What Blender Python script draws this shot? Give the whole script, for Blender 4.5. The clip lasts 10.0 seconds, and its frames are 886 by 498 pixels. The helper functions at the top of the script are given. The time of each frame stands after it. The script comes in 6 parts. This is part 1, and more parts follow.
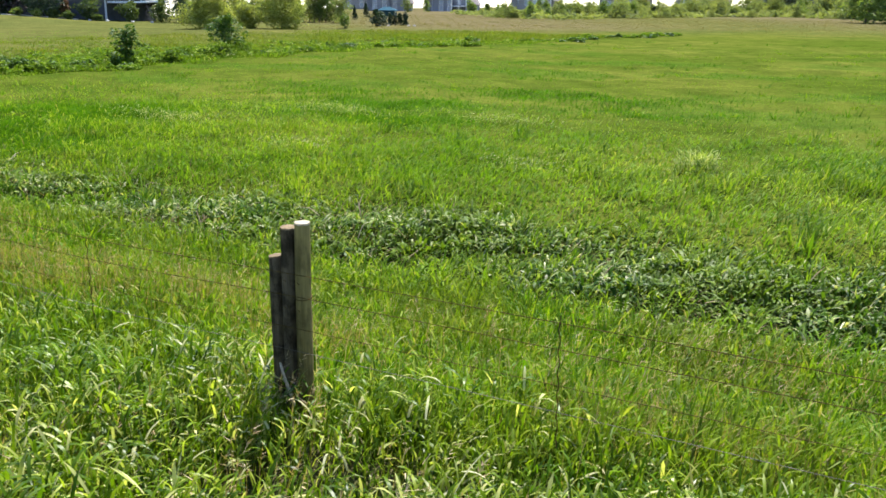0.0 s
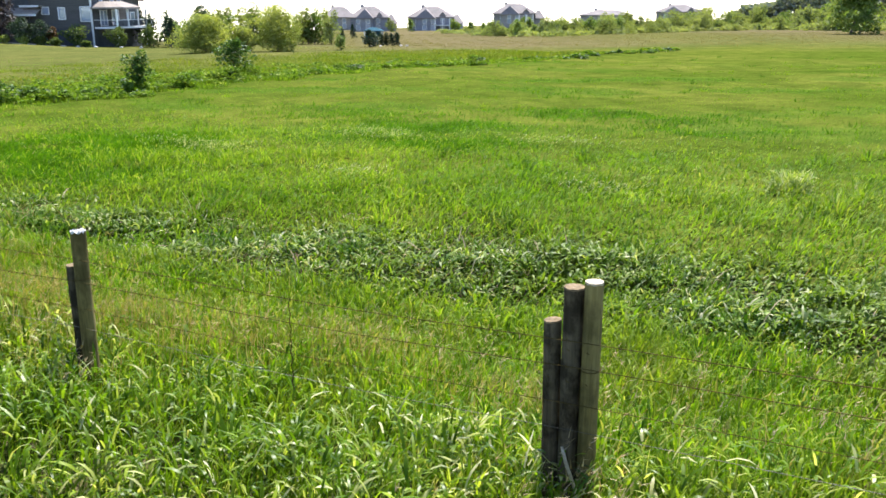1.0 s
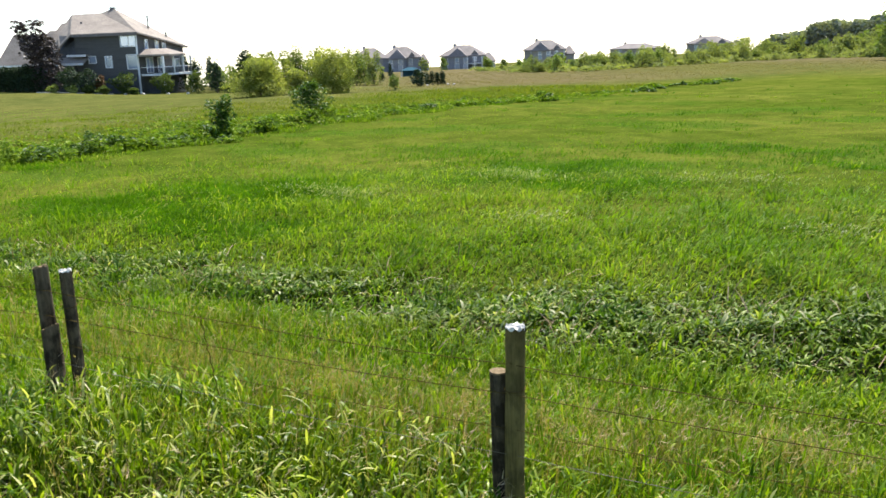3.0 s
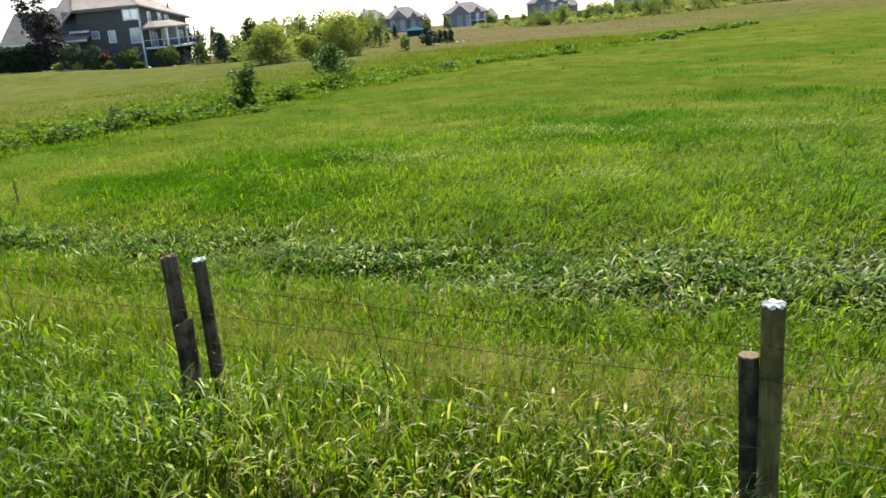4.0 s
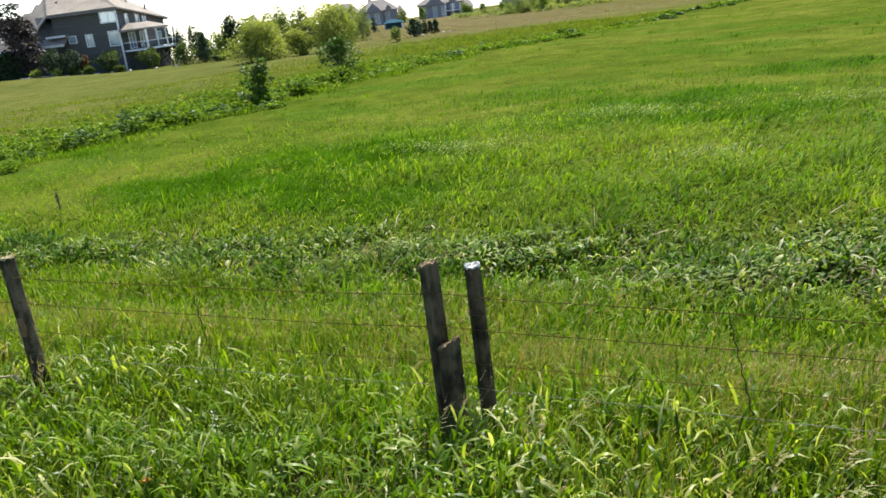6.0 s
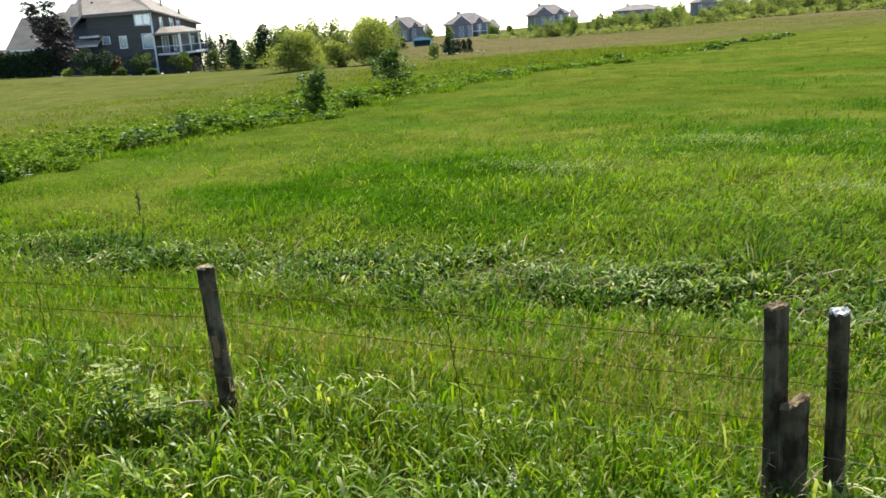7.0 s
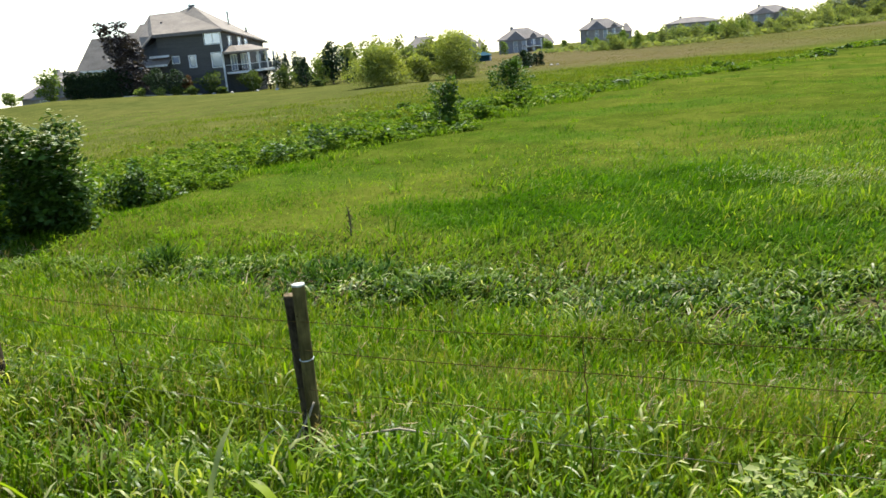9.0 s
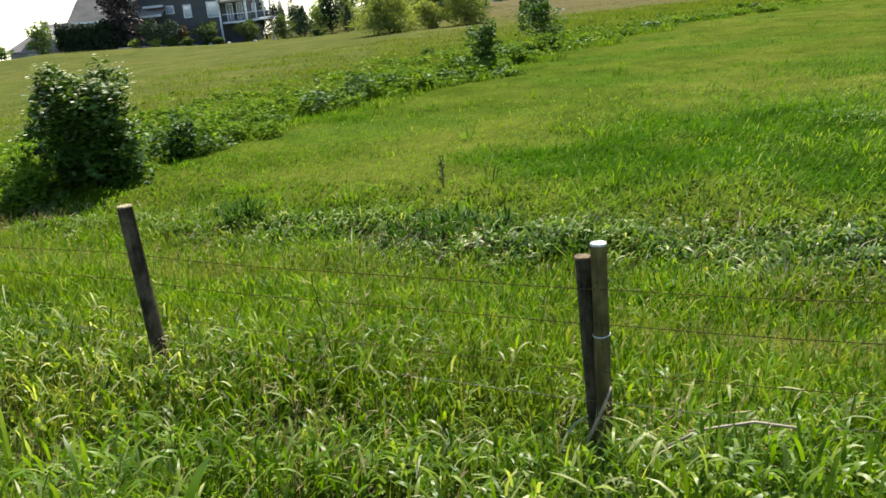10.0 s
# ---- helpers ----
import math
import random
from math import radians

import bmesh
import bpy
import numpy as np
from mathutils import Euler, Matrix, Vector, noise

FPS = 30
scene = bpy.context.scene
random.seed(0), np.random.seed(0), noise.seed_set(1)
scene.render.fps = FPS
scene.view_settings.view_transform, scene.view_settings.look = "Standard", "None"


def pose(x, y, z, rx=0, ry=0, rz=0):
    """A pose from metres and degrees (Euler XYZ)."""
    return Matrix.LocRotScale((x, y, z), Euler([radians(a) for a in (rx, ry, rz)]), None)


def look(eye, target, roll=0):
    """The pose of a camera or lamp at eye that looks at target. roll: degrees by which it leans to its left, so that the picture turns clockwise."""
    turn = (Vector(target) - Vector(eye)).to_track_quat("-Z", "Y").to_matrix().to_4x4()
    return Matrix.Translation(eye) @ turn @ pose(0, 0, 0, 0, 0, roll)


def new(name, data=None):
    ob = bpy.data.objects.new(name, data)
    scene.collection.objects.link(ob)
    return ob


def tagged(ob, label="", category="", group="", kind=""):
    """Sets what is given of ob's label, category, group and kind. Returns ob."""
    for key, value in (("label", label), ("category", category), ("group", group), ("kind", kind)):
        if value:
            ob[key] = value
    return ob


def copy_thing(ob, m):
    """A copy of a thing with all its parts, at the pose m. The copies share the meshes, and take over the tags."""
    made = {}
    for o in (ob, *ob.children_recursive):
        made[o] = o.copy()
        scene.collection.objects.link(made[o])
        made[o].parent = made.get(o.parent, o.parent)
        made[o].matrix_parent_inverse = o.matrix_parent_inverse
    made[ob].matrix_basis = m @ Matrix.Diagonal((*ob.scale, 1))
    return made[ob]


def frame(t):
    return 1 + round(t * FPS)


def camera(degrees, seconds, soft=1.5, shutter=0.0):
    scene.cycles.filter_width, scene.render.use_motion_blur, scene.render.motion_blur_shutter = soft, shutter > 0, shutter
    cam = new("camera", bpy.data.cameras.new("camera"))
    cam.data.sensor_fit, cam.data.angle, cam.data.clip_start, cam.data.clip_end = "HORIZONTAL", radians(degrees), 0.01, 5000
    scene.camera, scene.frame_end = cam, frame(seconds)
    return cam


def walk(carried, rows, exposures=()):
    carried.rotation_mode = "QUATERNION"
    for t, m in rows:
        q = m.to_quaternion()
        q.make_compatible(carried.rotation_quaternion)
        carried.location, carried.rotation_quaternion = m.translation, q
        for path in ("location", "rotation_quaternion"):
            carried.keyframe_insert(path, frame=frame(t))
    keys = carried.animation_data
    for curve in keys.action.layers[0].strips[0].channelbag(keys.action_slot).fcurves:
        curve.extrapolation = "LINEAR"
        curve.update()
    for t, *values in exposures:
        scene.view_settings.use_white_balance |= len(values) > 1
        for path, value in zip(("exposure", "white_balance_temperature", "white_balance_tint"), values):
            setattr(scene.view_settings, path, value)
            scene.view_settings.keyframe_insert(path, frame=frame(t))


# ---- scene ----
cam = camera(53.1, 10.0, soft=1.6)
PATH = [
    (0, (-0.465, 0.63, 2.339), (-1.414, 2.295, 1.767), 0.90),
    (0.5, (-1.582, 0.518, 2.335), (-2.528, 2.189, 1.776), 0.40),
    (1, (-2.751, 0.525, 2.312), (-3.671, 2.22, 1.779), -0.20),
    (1.5, (-3.844, 0.5, 2.323), (-4.781, 2.211, 1.882), -0.90),
    (2, (-4.846, 0.501, 2.269), (-5.849, 2.162, 1.782), 0.40),
    (2.2, (-5.221, 0.523, 2.271), (-6.232, 2.191, 1.827), -1.50),
    (3.3, (-7.14, 0.636, 2.21), (-8.113, 2.324, 1.756), -1.90),
    (3.5, (-7.445, 0.644, 2.212), (-8.417, 2.331, 1.754), -2.20),
    (4, (-8.153, 0.649, 2.196), (-9.14, 2.304, 1.66), -4.80),
    (4.5, (-8.778, 0.656, 2.172), (-9.766, 2.312, 1.644), -4.70),
    (5, (-9.35, 0.696, 2.168), (-10.331, 2.358, 1.647), -6.30),
    (5.2, (-9.568, 0.686, 2.157), (-10.546, 2.353, 1.643), -6.50),
    (6.3, (-11.253, 0.557, 2.122), (-12.17, 2.239, 1.549), -6.49),
    (6.5, (-11.67, 0.536, 2.122), (-12.587, 2.228, 1.579), -5.09),
    (7, (-12.814, 0.506, 2.101), (-13.774, 2.183, 1.587), -4.09),
    (7.5, (-13.999, 0.515, 2.045), (-14.975, 2.187, 1.539), -4.19),
    (8, (-15.185, 0.523, 1.985), (-16.205, 2.173, 1.501), -2.89),
    (8.5, (-16.352, 0.53, 1.954), (-17.402, 2.164, 1.478), -4.10),
    (9, (-17.511, 0.512, 1.922), (-18.552, 2.153, 1.452), -5.10),
    (9.5, (-18.633, 0.444, 1.89), (-19.673, 2.077, 1.385), -6.00),
    (10, (-19.887, 0.519, 1.801), (-20.901, 2.144, 1.224), -5.81),
]
walk(cam, [(t, look(eye, target, roll)) for t, eye, target, roll in PATH],
     exposures=[(0, 1.52, 6150, 14), (0.5, 1.6, 6150, 14), (1, 1.69, 6150, 15), (1.5, 1.61, 6200, 15), (2, 1.55, 6250, 14), (3.5, 1.34, 6500, 10), (6.5, 1.28, 6500, 8), (8.5, 1.2, 6500, 6), (10, 1.24, 6500, 8)])

# ---- world and sun ----
SUN_EL, SUN_AZ = radians(56), radians(12)      # height, and turn from +y towards -x
world = bpy.data.worlds.new("sky")
scene.world = world
world.use_nodes = True
wn = world.node_tree.nodes
sky = wn.new("ShaderNodeTexSky")
sky.sky_type = "NISHITA"
sky.sun_disc = False
sky.sun_elevation = SUN_EL
sky.sun_rotation = -SUN_AZ
sky.dust_density = 0.2
sky.air_density = 0.8
wn["Background"].inputs["Strength"].default_value = 0.125
world.node_tree.links.new(sky.outputs["Color"], wn["Background"].inputs["Color"])
sun_data = bpy.data.lights.new("sun", "SUN")
sun_data.energy, sun_data.angle, sun_data.color = 4.8, radians(0.6), (1.0, 0.95, 0.86)
sun = new("sun", sun_data)
to_sun = Vector((-math.sin(SUN_AZ) * math.cos(SUN_EL), math.cos(SUN_AZ) * math.cos(SUN_EL), math.sin(SUN_EL)))
sun.matrix_world = look(to_sun * 300, (0, 0, 0))


# ---- materials ----
def start(name):
    m = bpy.data.materials.new(name)
    m.use_nodes = True
    nt = m.node_tree
    return m, nt.nodes, nt.links, nt.nodes["Principled BSDF"], nt.nodes["Material Output"]


def noise_node(n, l, scale, detail=3.0, rough=0.6, stretch=None):
    geo = n.new("ShaderNodeNewGeometry")
    tex = n.new("ShaderNodeTexNoise")
    tex.inputs["Scale"].default_value = scale
    tex.inputs["Detail"].default_value = detail
    tex.inputs["Roughness"].default_value = rough
    if stretch:
        mp = n.new("ShaderNodeMapping")
        mp.inputs["Scale"].default_value = stretch
        l.new(geo.outputs["Position"], mp.inputs["Vector"])
        l.new(mp.outputs["Vector"], tex.inputs["Vector"])
    else:
        l.new(geo.outputs["Position"], tex.inputs["Vector"])
    return tex


def ramp_node(n, l, source, stops):
    r = n.new("ShaderNodeValToRGB")
    els = r.color_ramp.elements
    while len(els) < len(stops):
        els.new(0.5)
    for e, (p, c) in zip(els, stops):
        e.position, e.color = p, (*c, 1)
    l.new(source, r.inputs["Fac"])
    return r


def mix_rgb(n, l, fac, a, b, mode="MIX"):
    m = n.new("ShaderNodeMix")
    m.data_type, m.blend_type = "RGBA", mode
    for value, i in ((fac, 0), (a, 6), (b, 7)):
        if isinstance(value, (int, float)):
            m.inputs[i].default_value = value
        elif isinstance(value, tuple):
            m.inputs[i].default_value = (*value, 1)
        else:
            l.new(value, m.inputs[i])
    return m.outputs[2]


def leaf_mat(name, dark, mid, light, dry=None, patch=0.12, patch_to=None, through_part=0.4, rough=0.42, spec=0.5, clumps=3.0, pale_from=0.92, deep=0.62):
    """Leaves and blades: three greens from piece to piece, wide patches, light through the leaf.
    The dry stop also paints highlights on verge and ditch blades; deep paints shade between tufts.
    """
    m, n, l, b, out = start(name)
    geo = n.new("ShaderNodeNewGeometry")
    stops = [(0.0, dark), (0.5, mid), (pale_from if dry else 1.0, light)]
    if dry:
        stops.append((1.0, dry))
    col = ramp_node(n, l, geo.outputs["Random Per Island"], stops).outputs["Color"]
    if patch_to:
        big = noise_node(n, l, patch, 2.0, 0.5)
        f = ramp_node(n, l, big.outputs["Fac"], [(0.42, (0, 0, 0)), (0.62, (1, 1, 1))])
        col = mix_rgb(n, l, f.outputs["Color"], col, mix_rgb(n, l, 0.62, col, patch_to))
    # darker and lighter clumps: shade between tufts put into the colour
    tuft = ramp_node(n, l, noise_node(n, l, clumps, 2.0, 0.6).outputs["Fac"], [(0.32, (deep, deep + 0.04, deep + 0.04)), (0.68, (1.22, 1.16, 1.1))])
    col = mix_rgb(n, l, 1.0, col, tuft.outputs["Color"], "MULTIPLY")
    l.new(col, b.inputs["Base Color"])
    b.inputs["Roughness"].default_value = rough
    b.inputs["Specular IOR Level"].default_value = spec
    tr = n.new("ShaderNodeBsdfTranslucent")
    l.new(mix_rgb(n, l, 1.0, col, (0.95, 1.0, 0.3), "MULTIPLY"), tr.inputs["Color"])
    mx = n.new("ShaderNodeMixShader")
    mx.inputs[0].default_value = through_part
    l.new(b.outputs[0], mx.inputs[1])
    l.new(tr.outputs[0], mx.inputs[2])
    l.new(mx.outputs[0], out.inputs["Surface"])
    return m


def rough_mat(name, a, b_col, scale, fine, rough=0.85, bump=0.4, dist=0.02, stretch=None, metal=0.0, spec=0.3, stain=None):
    """A weathered opaque surface: colour at two scales and a fine relief; stain: size and depth of damp blotches."""
    m, n, l, b, out = start(name)
    t1 = noise_node(n, l, scale, 3.0, 0.6, stretch)
    t2 = noise_node(n, l, fine, 4.0, 0.7, stretch)
    f = ramp_node(n, l, t1.outputs["Fac"], [(0.35, (0, 0, 0)), (0.68, (1, 1, 1))])
    col = mix_rgb(n, l, f.outputs["Color"], a, b_col)
    g = ramp_node(n, l, t2.outputs["Fac"], [(0.3, (0.62, 0.62, 0.62)), (0.7, (1.12, 1.12, 1.12))])
    col = mix_rgb(n, l, 1.0, col, g.outputs["Color"], "MULTIPLY")
    if stain:
        t3 = noise_node(n, l, stain[0], 4.0, 0.62, (1, 1, 0.7))
        k = ramp_node(n, l, t3.outputs["Fac"], [(0.40, (stain[1],) * 3), (0.58, (1.35, 1.33, 1.3))])
        col = mix_rgb(n, l, 1.0, col, k.outputs["Color"], "MULTIPLY")
    l.new(col, b.inputs["Base Color"])
    b.inputs["Roughness"].default_value = rough
    b.inputs["Metallic"].default_value = metal
    b.inputs["Specular IOR Level"].default_value = spec
    bp = n.new("ShaderNodeBump")
    bp.inputs["Strength"].default_value, bp.inputs["Distance"].default_value = bump, dist
    l.new(t2.outputs["Fac"], bp.inputs["Height"])
    l.new(bp.outputs["Normal"], b.inputs["Normal"])
    return m


def ground_mat():
    """Turf seen between and beyond the blades; the attribute dry tells where the uncut tan grass grows."""
    m, n, l, b, out = start("turf")
    big = noise_node(n, l, 0.10, 4.0, 0.6, (0.8, 1.3, 1))
    mid = noise_node(n, l, 0.55, 4.0, 0.65)
    fine = noise_node(n, l, 5.0, 5.0, 0.75)
    f = ramp_node(n, l, big.outputs["Fac"], [(0.38, (0.066, 0.096, 0.011)), (0.64, (0.109, 0.124, 0.020))])
    f2 = ramp_node(n, l, mid.outputs["Fac"], [(0.36, (0.64, 0.70, 0.64)), (0.64, (1.10, 1.07, 1.04))])
    col = mix_rgb(n, l, 1.0, f.outputs["Color"], f2.outputs["Color"], "MULTIPLY")
    tan = ramp_node(n, l, mid.outputs["Fac"], [(0.3, (0.108, 0.093, 0.042)), (0.7, (0.142, 0.109, 0.066))])
    at = n.new("ShaderNodeAttribute")
    at.attribute_name = "dry"
    col = mix_rgb(n, l, at.outputs["Fac"], col, tan.outputs["Color"])
    wet = n.new("ShaderNodeAttribute")
    wet.attribute_name = "lush"
    rich = ramp_node(n, l, mid.outputs["Fac"], [(0.35, (0.036, 0.086, 0.008)), (0.65, (0.062, 0.112, 0.012))])
    col = mix_rgb(n, l, wet.outputs["Fac"], col, rich.outputs["Color"])
    soil = n.new("ShaderNodeAttribute")
    soil.attribute_name = "bare"
    earth = ramp_node(n, l, noise_node(n, l, 1.6, 4.0, 0.7).outputs["Fac"], [(0.4, (0.045, 0.055, 0.018)), (0.62, (0.11, 0.085, 0.05))])
    col = mix_rgb(n, l, soil.outputs["Fac"], col, earth.outputs["Color"])
    f3 = ramp_node(n, l, fine.outputs["Fac"], [(0.3, (0.6, 0.6, 0.6)), (0.7, (1.15, 1.15, 1.15))])
    l.new(mix_rgb(n, l, 1.0, col, f3.outputs["Color"], "MULTIPLY"), b.inputs["Base Color"])
    b.inputs["Roughness"].default_value = 1.0
    b.inputs["Specular IOR Level"].default_value = 0.0
    bp = n.new("ShaderNodeBump")
    bp.inputs["Strength"].default_value, bp.inputs["Distance"].default_value = 0.6, 0.15
    l.new(fine.outputs["Fac"], bp.inputs["Height"])
    l.new(bp.outputs["Normal"], b.inputs["Normal"])
    return m


TURF = ground_mat()
# the large palest share stands in for whitish glints on the verge blades
VERGE = leaf_mat("verge_grass", (0.048, 0.106, 0.003), (0.145, 0.238, 0.005), (0.33, 0.42, 0.034), (0.68, 0.64, 0.34), 0.35, (0.105, 0.21, 0.005), 0.50, 0.36, 0.15, 3.5, 0.76, 0.46)
FENCE_GRASS = leaf_mat("fence_grass", (0.050, 0.130, 0.003), (0.132, 0.258, 0.005), (0.27, 0.375, 0.018), (0.38, 0.34, 0.12), 0.6, (0.175, 0.232, 0.020), 0.48, 0.5, 0.09, 2.2, 0.86, 0.48)
# palest share of the ditch leaves is painted glint as well
DITCH = leaf_mat("ditch_weed", (0.032, 0.086, 0.007), (0.100, 0.190, 0.014), (0.25, 0.34, 0.065), (0.62, 0.60, 0.38), 0.5, (0.15, 0.225, 0.022), 0.42, 0.45, 0.09, 2.6, 0.82, 0.48)
MEADOW = leaf_mat("meadow_grass", (0.086, 0.172, 0.009), (0.158, 0.26, 0.015), (0.25, 0.345, 0.032), (0.33, 0.33, 0.10), 0.17, (0.092, 0.20, 0.010), 0.47, 0.6, 0.08, 1.3, 0.89, 0.54)
FARMEADOW = leaf_mat("far_meadow_grass", (0.122, 0.205, 0.012), (0.138, 0.22, 0.015), (0.162, 0.24, 0.020), None, 0.13, (0.098, 0.184, 0.011), 0.47, 0.8, 0.03, 0.35, 1.0, 0.76)
LUSH = leaf_mat("lush_grass", (0.042, 0.122, 0.005), (0.062, 0.155, 0.006), (0.105, 0.205, 0.010), None, 0.3, None, 0.46, 0.7, 0.04, 0.7)
TANGRASS = leaf_mat("dry_grass", (0.122, 0.112, 0.040), (0.146, 0.122, 0.056), (0.168, 0.13, 0.074), None, 0.06, (0.112, 0.114, 0.036), 0.55, 0.9, 0.0, 0.4)
SEED = leaf_mat("seed_head", (0.26, 0.19, 0.10), (0.37, 0.28, 0.16), (0.48, 0.39, 0.25), None, 0.3, None, 0.3, 0.7, 0.1)
TANSEED = leaf_mat("tan_panicle", (0.19, 0.155, 0.055), (0.30, 0.23, 0.105), (0.43, 0.33, 0.19), None, 0.5, (0.22, 0.19, 0.06), 0.4, 0.8, 0.05, 2.0)
# dry blades, made paler still to carry their glint in the colour
PALE_BLADE = leaf_mat("pale_blade_leaf", (0.22, 0.26, 0.09), (0.38, 0.39, 0.19), (0.52, 0.51, 0.32), None, 0.5, None, 0.35, 0.6, 0.1)
ROUGHGRASS = leaf_mat("rough_grass", (0.105, 0.150, 0.016), (0.125, 0.172, 0.020), (0.150, 0.192, 0.028), (0.21, 0.20, 0.07), 0.09, (0.155, 0.160, 0.036), 0.45, 0.8, 0.03, 0.5, 0.95, 0.75)
SILVER = leaf_mat("silver_head", (0.22, 0.27, 0.12), (0.31, 0.34, 0.20), (0.42, 0.43, 0.30), None, 0.5, None, 0.4, 0.7, 0.05)
STRAW = leaf_mat("dead_straw", (0.13, 0.085, 0.05), (0.30, 0.22, 0.14), (0.46, 0.37, 0.26), None, 0.4, None, 0.2, 0.8, 0.1)
WEED = leaf_mat("strip_weed", (0.06, 0.12, 0.008), (0.13, 0.22, 0.016), (0.25, 0.34, 0.05), (0.44, 0.46, 0.2), 0.5, (0.10, 0.18, 0.012), 0.45, 0.7, 0.06, 2.2)
BUSH = leaf_mat("bush_leaf", (0.03, 0.065, 0.009), (0.06, 0.12, 0.015), (0.125, 0.20, 0.042), None, 0.5, (0.055, 0.115, 0.02), 0.36, 0.5, 0.17)
PALE_LEAF = leaf_mat("pale_leaf", (0.11, 0.19, 0.03), (0.27, 0.34, 0.08), (0.52, 0.53, 0.26), None, 0.4, None, 0.42, 0.6, 0.1)
FLOWER = leaf_mat("flower_head", (0.32, 0.35, 0.22), (0.46, 0.48, 0.34), (0.62, 0.62, 0.50), None, 0.3, None, 0.3, 0.7, 0.1)
WILLOW = leaf_mat("willow_leaf", (0.18, 0.22, 0.055), (0.30, 0.335, 0.09), (0.42, 0.44, 0.16), None, 0.3, (0.22, 0.265, 0.08), 0.52, 0.7, 0.08, 0.6)
SHRUB = leaf_mat("shrub_leaf", (0.085, 0.14, 0.03), (0.14, 0.21, 0.045), (0.21, 0.28, 0.07), None, 0.12, (0.20, 0.26, 0.07), 0.48, 0.6, 0.15, 0.5)
# both scrub greens are muted and low in contrast to paint in distance haze
SCRUB = leaf_mat("scrub_leaf", (0.175, 0.212, 0.082), (0.215, 0.25, 0.098), (0.265, 0.295, 0.122), None, 0.05, (0.15, 0.185, 0.072), 0.52, 0.8, 0.03, 0.25, 1.0, 0.78)
PALE_SCRUB = leaf_mat("pale_scrub_leaf", (0.205, 0.238, 0.10), (0.25, 0.28, 0.122), (0.31, 0.335, 0.155), None, 0.05, (0.17, 0.205, 0.085), 0.52, 0.8, 0.03, 0.25, 1.0, 0.78)
CONIFER = leaf_mat("conifer_leaf", (0.020, 0.038, 0.020), (0.034, 0.060, 0.030), (0.058, 0.092, 0.042), None, 0.4, None, 0.18, 0.7, 0.15)
PURPLE = leaf_mat("purple_leaf", (0.036, 0.028, 0.030), (0.058, 0.044, 0.046), (0.088, 0.066, 0.064), None, 0.5, None, 0.2, 0.5, 0.3)
# greyed and lightened: the distance haze is put into this leaf colour
FARWOOD = leaf_mat("hazed_far_wood_leaf", (0.165, 0.180, 0.175), (0.185, 0.202, 0.19), (0.205, 0.225, 0.20), None, 0.06, (0.19, 0.222, 0.175), 0.35, 0.9, 0.0, 0.2, 1.0, 0.85)
DEAD = leaf_mat("withered_leaf", (0.05, 0.04, 0.02), (0.09, 0.07, 0.03), (0.14, 0.11, 0.05), None, 0.5, None, 0.2, 0.8, 0.1)
DOCK = leaf_mat("dock_leaf", (0.030, 0.078, 0.008), (0.052, 0.115, 0.012), (0.10, 0.175, 0.025), None, 0.5, None, 0.38, 0.7, 0.06)
REDSHRUB = leaf_mat("rust_leaf", (0.10, 0.05, 0.02), (0.17, 0.08, 0.03), (0.2, 0.12, 0.04), None, 0.5, None, 0.25, 0.5, 0.3)
GARDEN = leaf_mat("garden_shrub_leaf", (0.064, 0.094, 0.032), (0.098, 0.137, 0.046), (0.145, 0.185, 0.066), None, 0.3, None, 0.42, 0.7, 0.06)
MULCH = rough_mat("bark_mulch", (0.035, 0.022, 0.014), (0.06, 0.042, 0.028), 3, 25, 0.95, 0.7, 0.04)
ORANGE = leaf_mat("orange_petal", (0.6, 0.22, 0.02), (0.75, 0.32, 0.03), (0.8, 0.45, 0.05), None, 0.4, None, 0.3, 0.5, 0.2)
BARK = rough_mat("bark", (0.10, 0.075, 0.05), (0.17, 0.135, 0.10), 6, 40, 0.9, 0.6, 0.02, (1, 1, 0.2))
POST_OLD = rough_mat("old_post_wood", (0.060, 0.046, 0.028), (0.130, 0.104, 0.068), 7, 55, 0.95, 0.9, 0.012, (1, 1, 0.07), 0.0, 0.02, (7.0, 0.45))
POST_NEW = rough_mat("treated_post_wood", (0.115, 0.090, 0.032), (0.195, 0.158, 0.062), 5, 60, 0.95, 0.7, 0.008, (1, 1, 0.06), 0.0, 0.02, (5.0, 0.7))
CUT = rough_mat("cut_end_wood", (0.34, 0.27, 0.17), (0.5, 0.42, 0.29), 25, 90, 0.75, 0.5, 0.004)
CUT_RED = rough_mat("rotten_end_wood", (0.13, 0.09, 0.042), (0.23, 0.165, 0.085), 20, 80, 0.9, 0.7, 0.008)
SCAR = rough_mat("bare_split_wood", (0.14, 0.075, 0.03), (0.26, 0.16, 0.075), 14, 70, 0.9, 0.8, 0.006, (1, 1, 0.12))
CUT_WHITE = rough_mat("bleached_end_wood", (0.48, 0.46, 0.41), (0.66, 0.64, 0.59), 18, 70, 0.8, 0.5, 0.006)
WIRE = rough_mat("rusty_wire", (0.062, 0.044, 0.016), (0.12, 0.086, 0.030), 9, 120, 0.95, 0.3, 0.002, None, 0.0, 0.0)
PALE_WIRE = rough_mat("galvanised_wire", (0.10, 0.085, 0.055), (0.22, 0.195, 0.14), 3, 120, 0.7, 0.3, 0.002, None, 0.0, 0.2)
TIE_WIRE = rough_mat("bright_wire", (0.42, 0.42, 0.39), (0.62, 0.62, 0.58), 3, 120, 0.5, 0.3, 0.002, None, 0.0, 0.3)
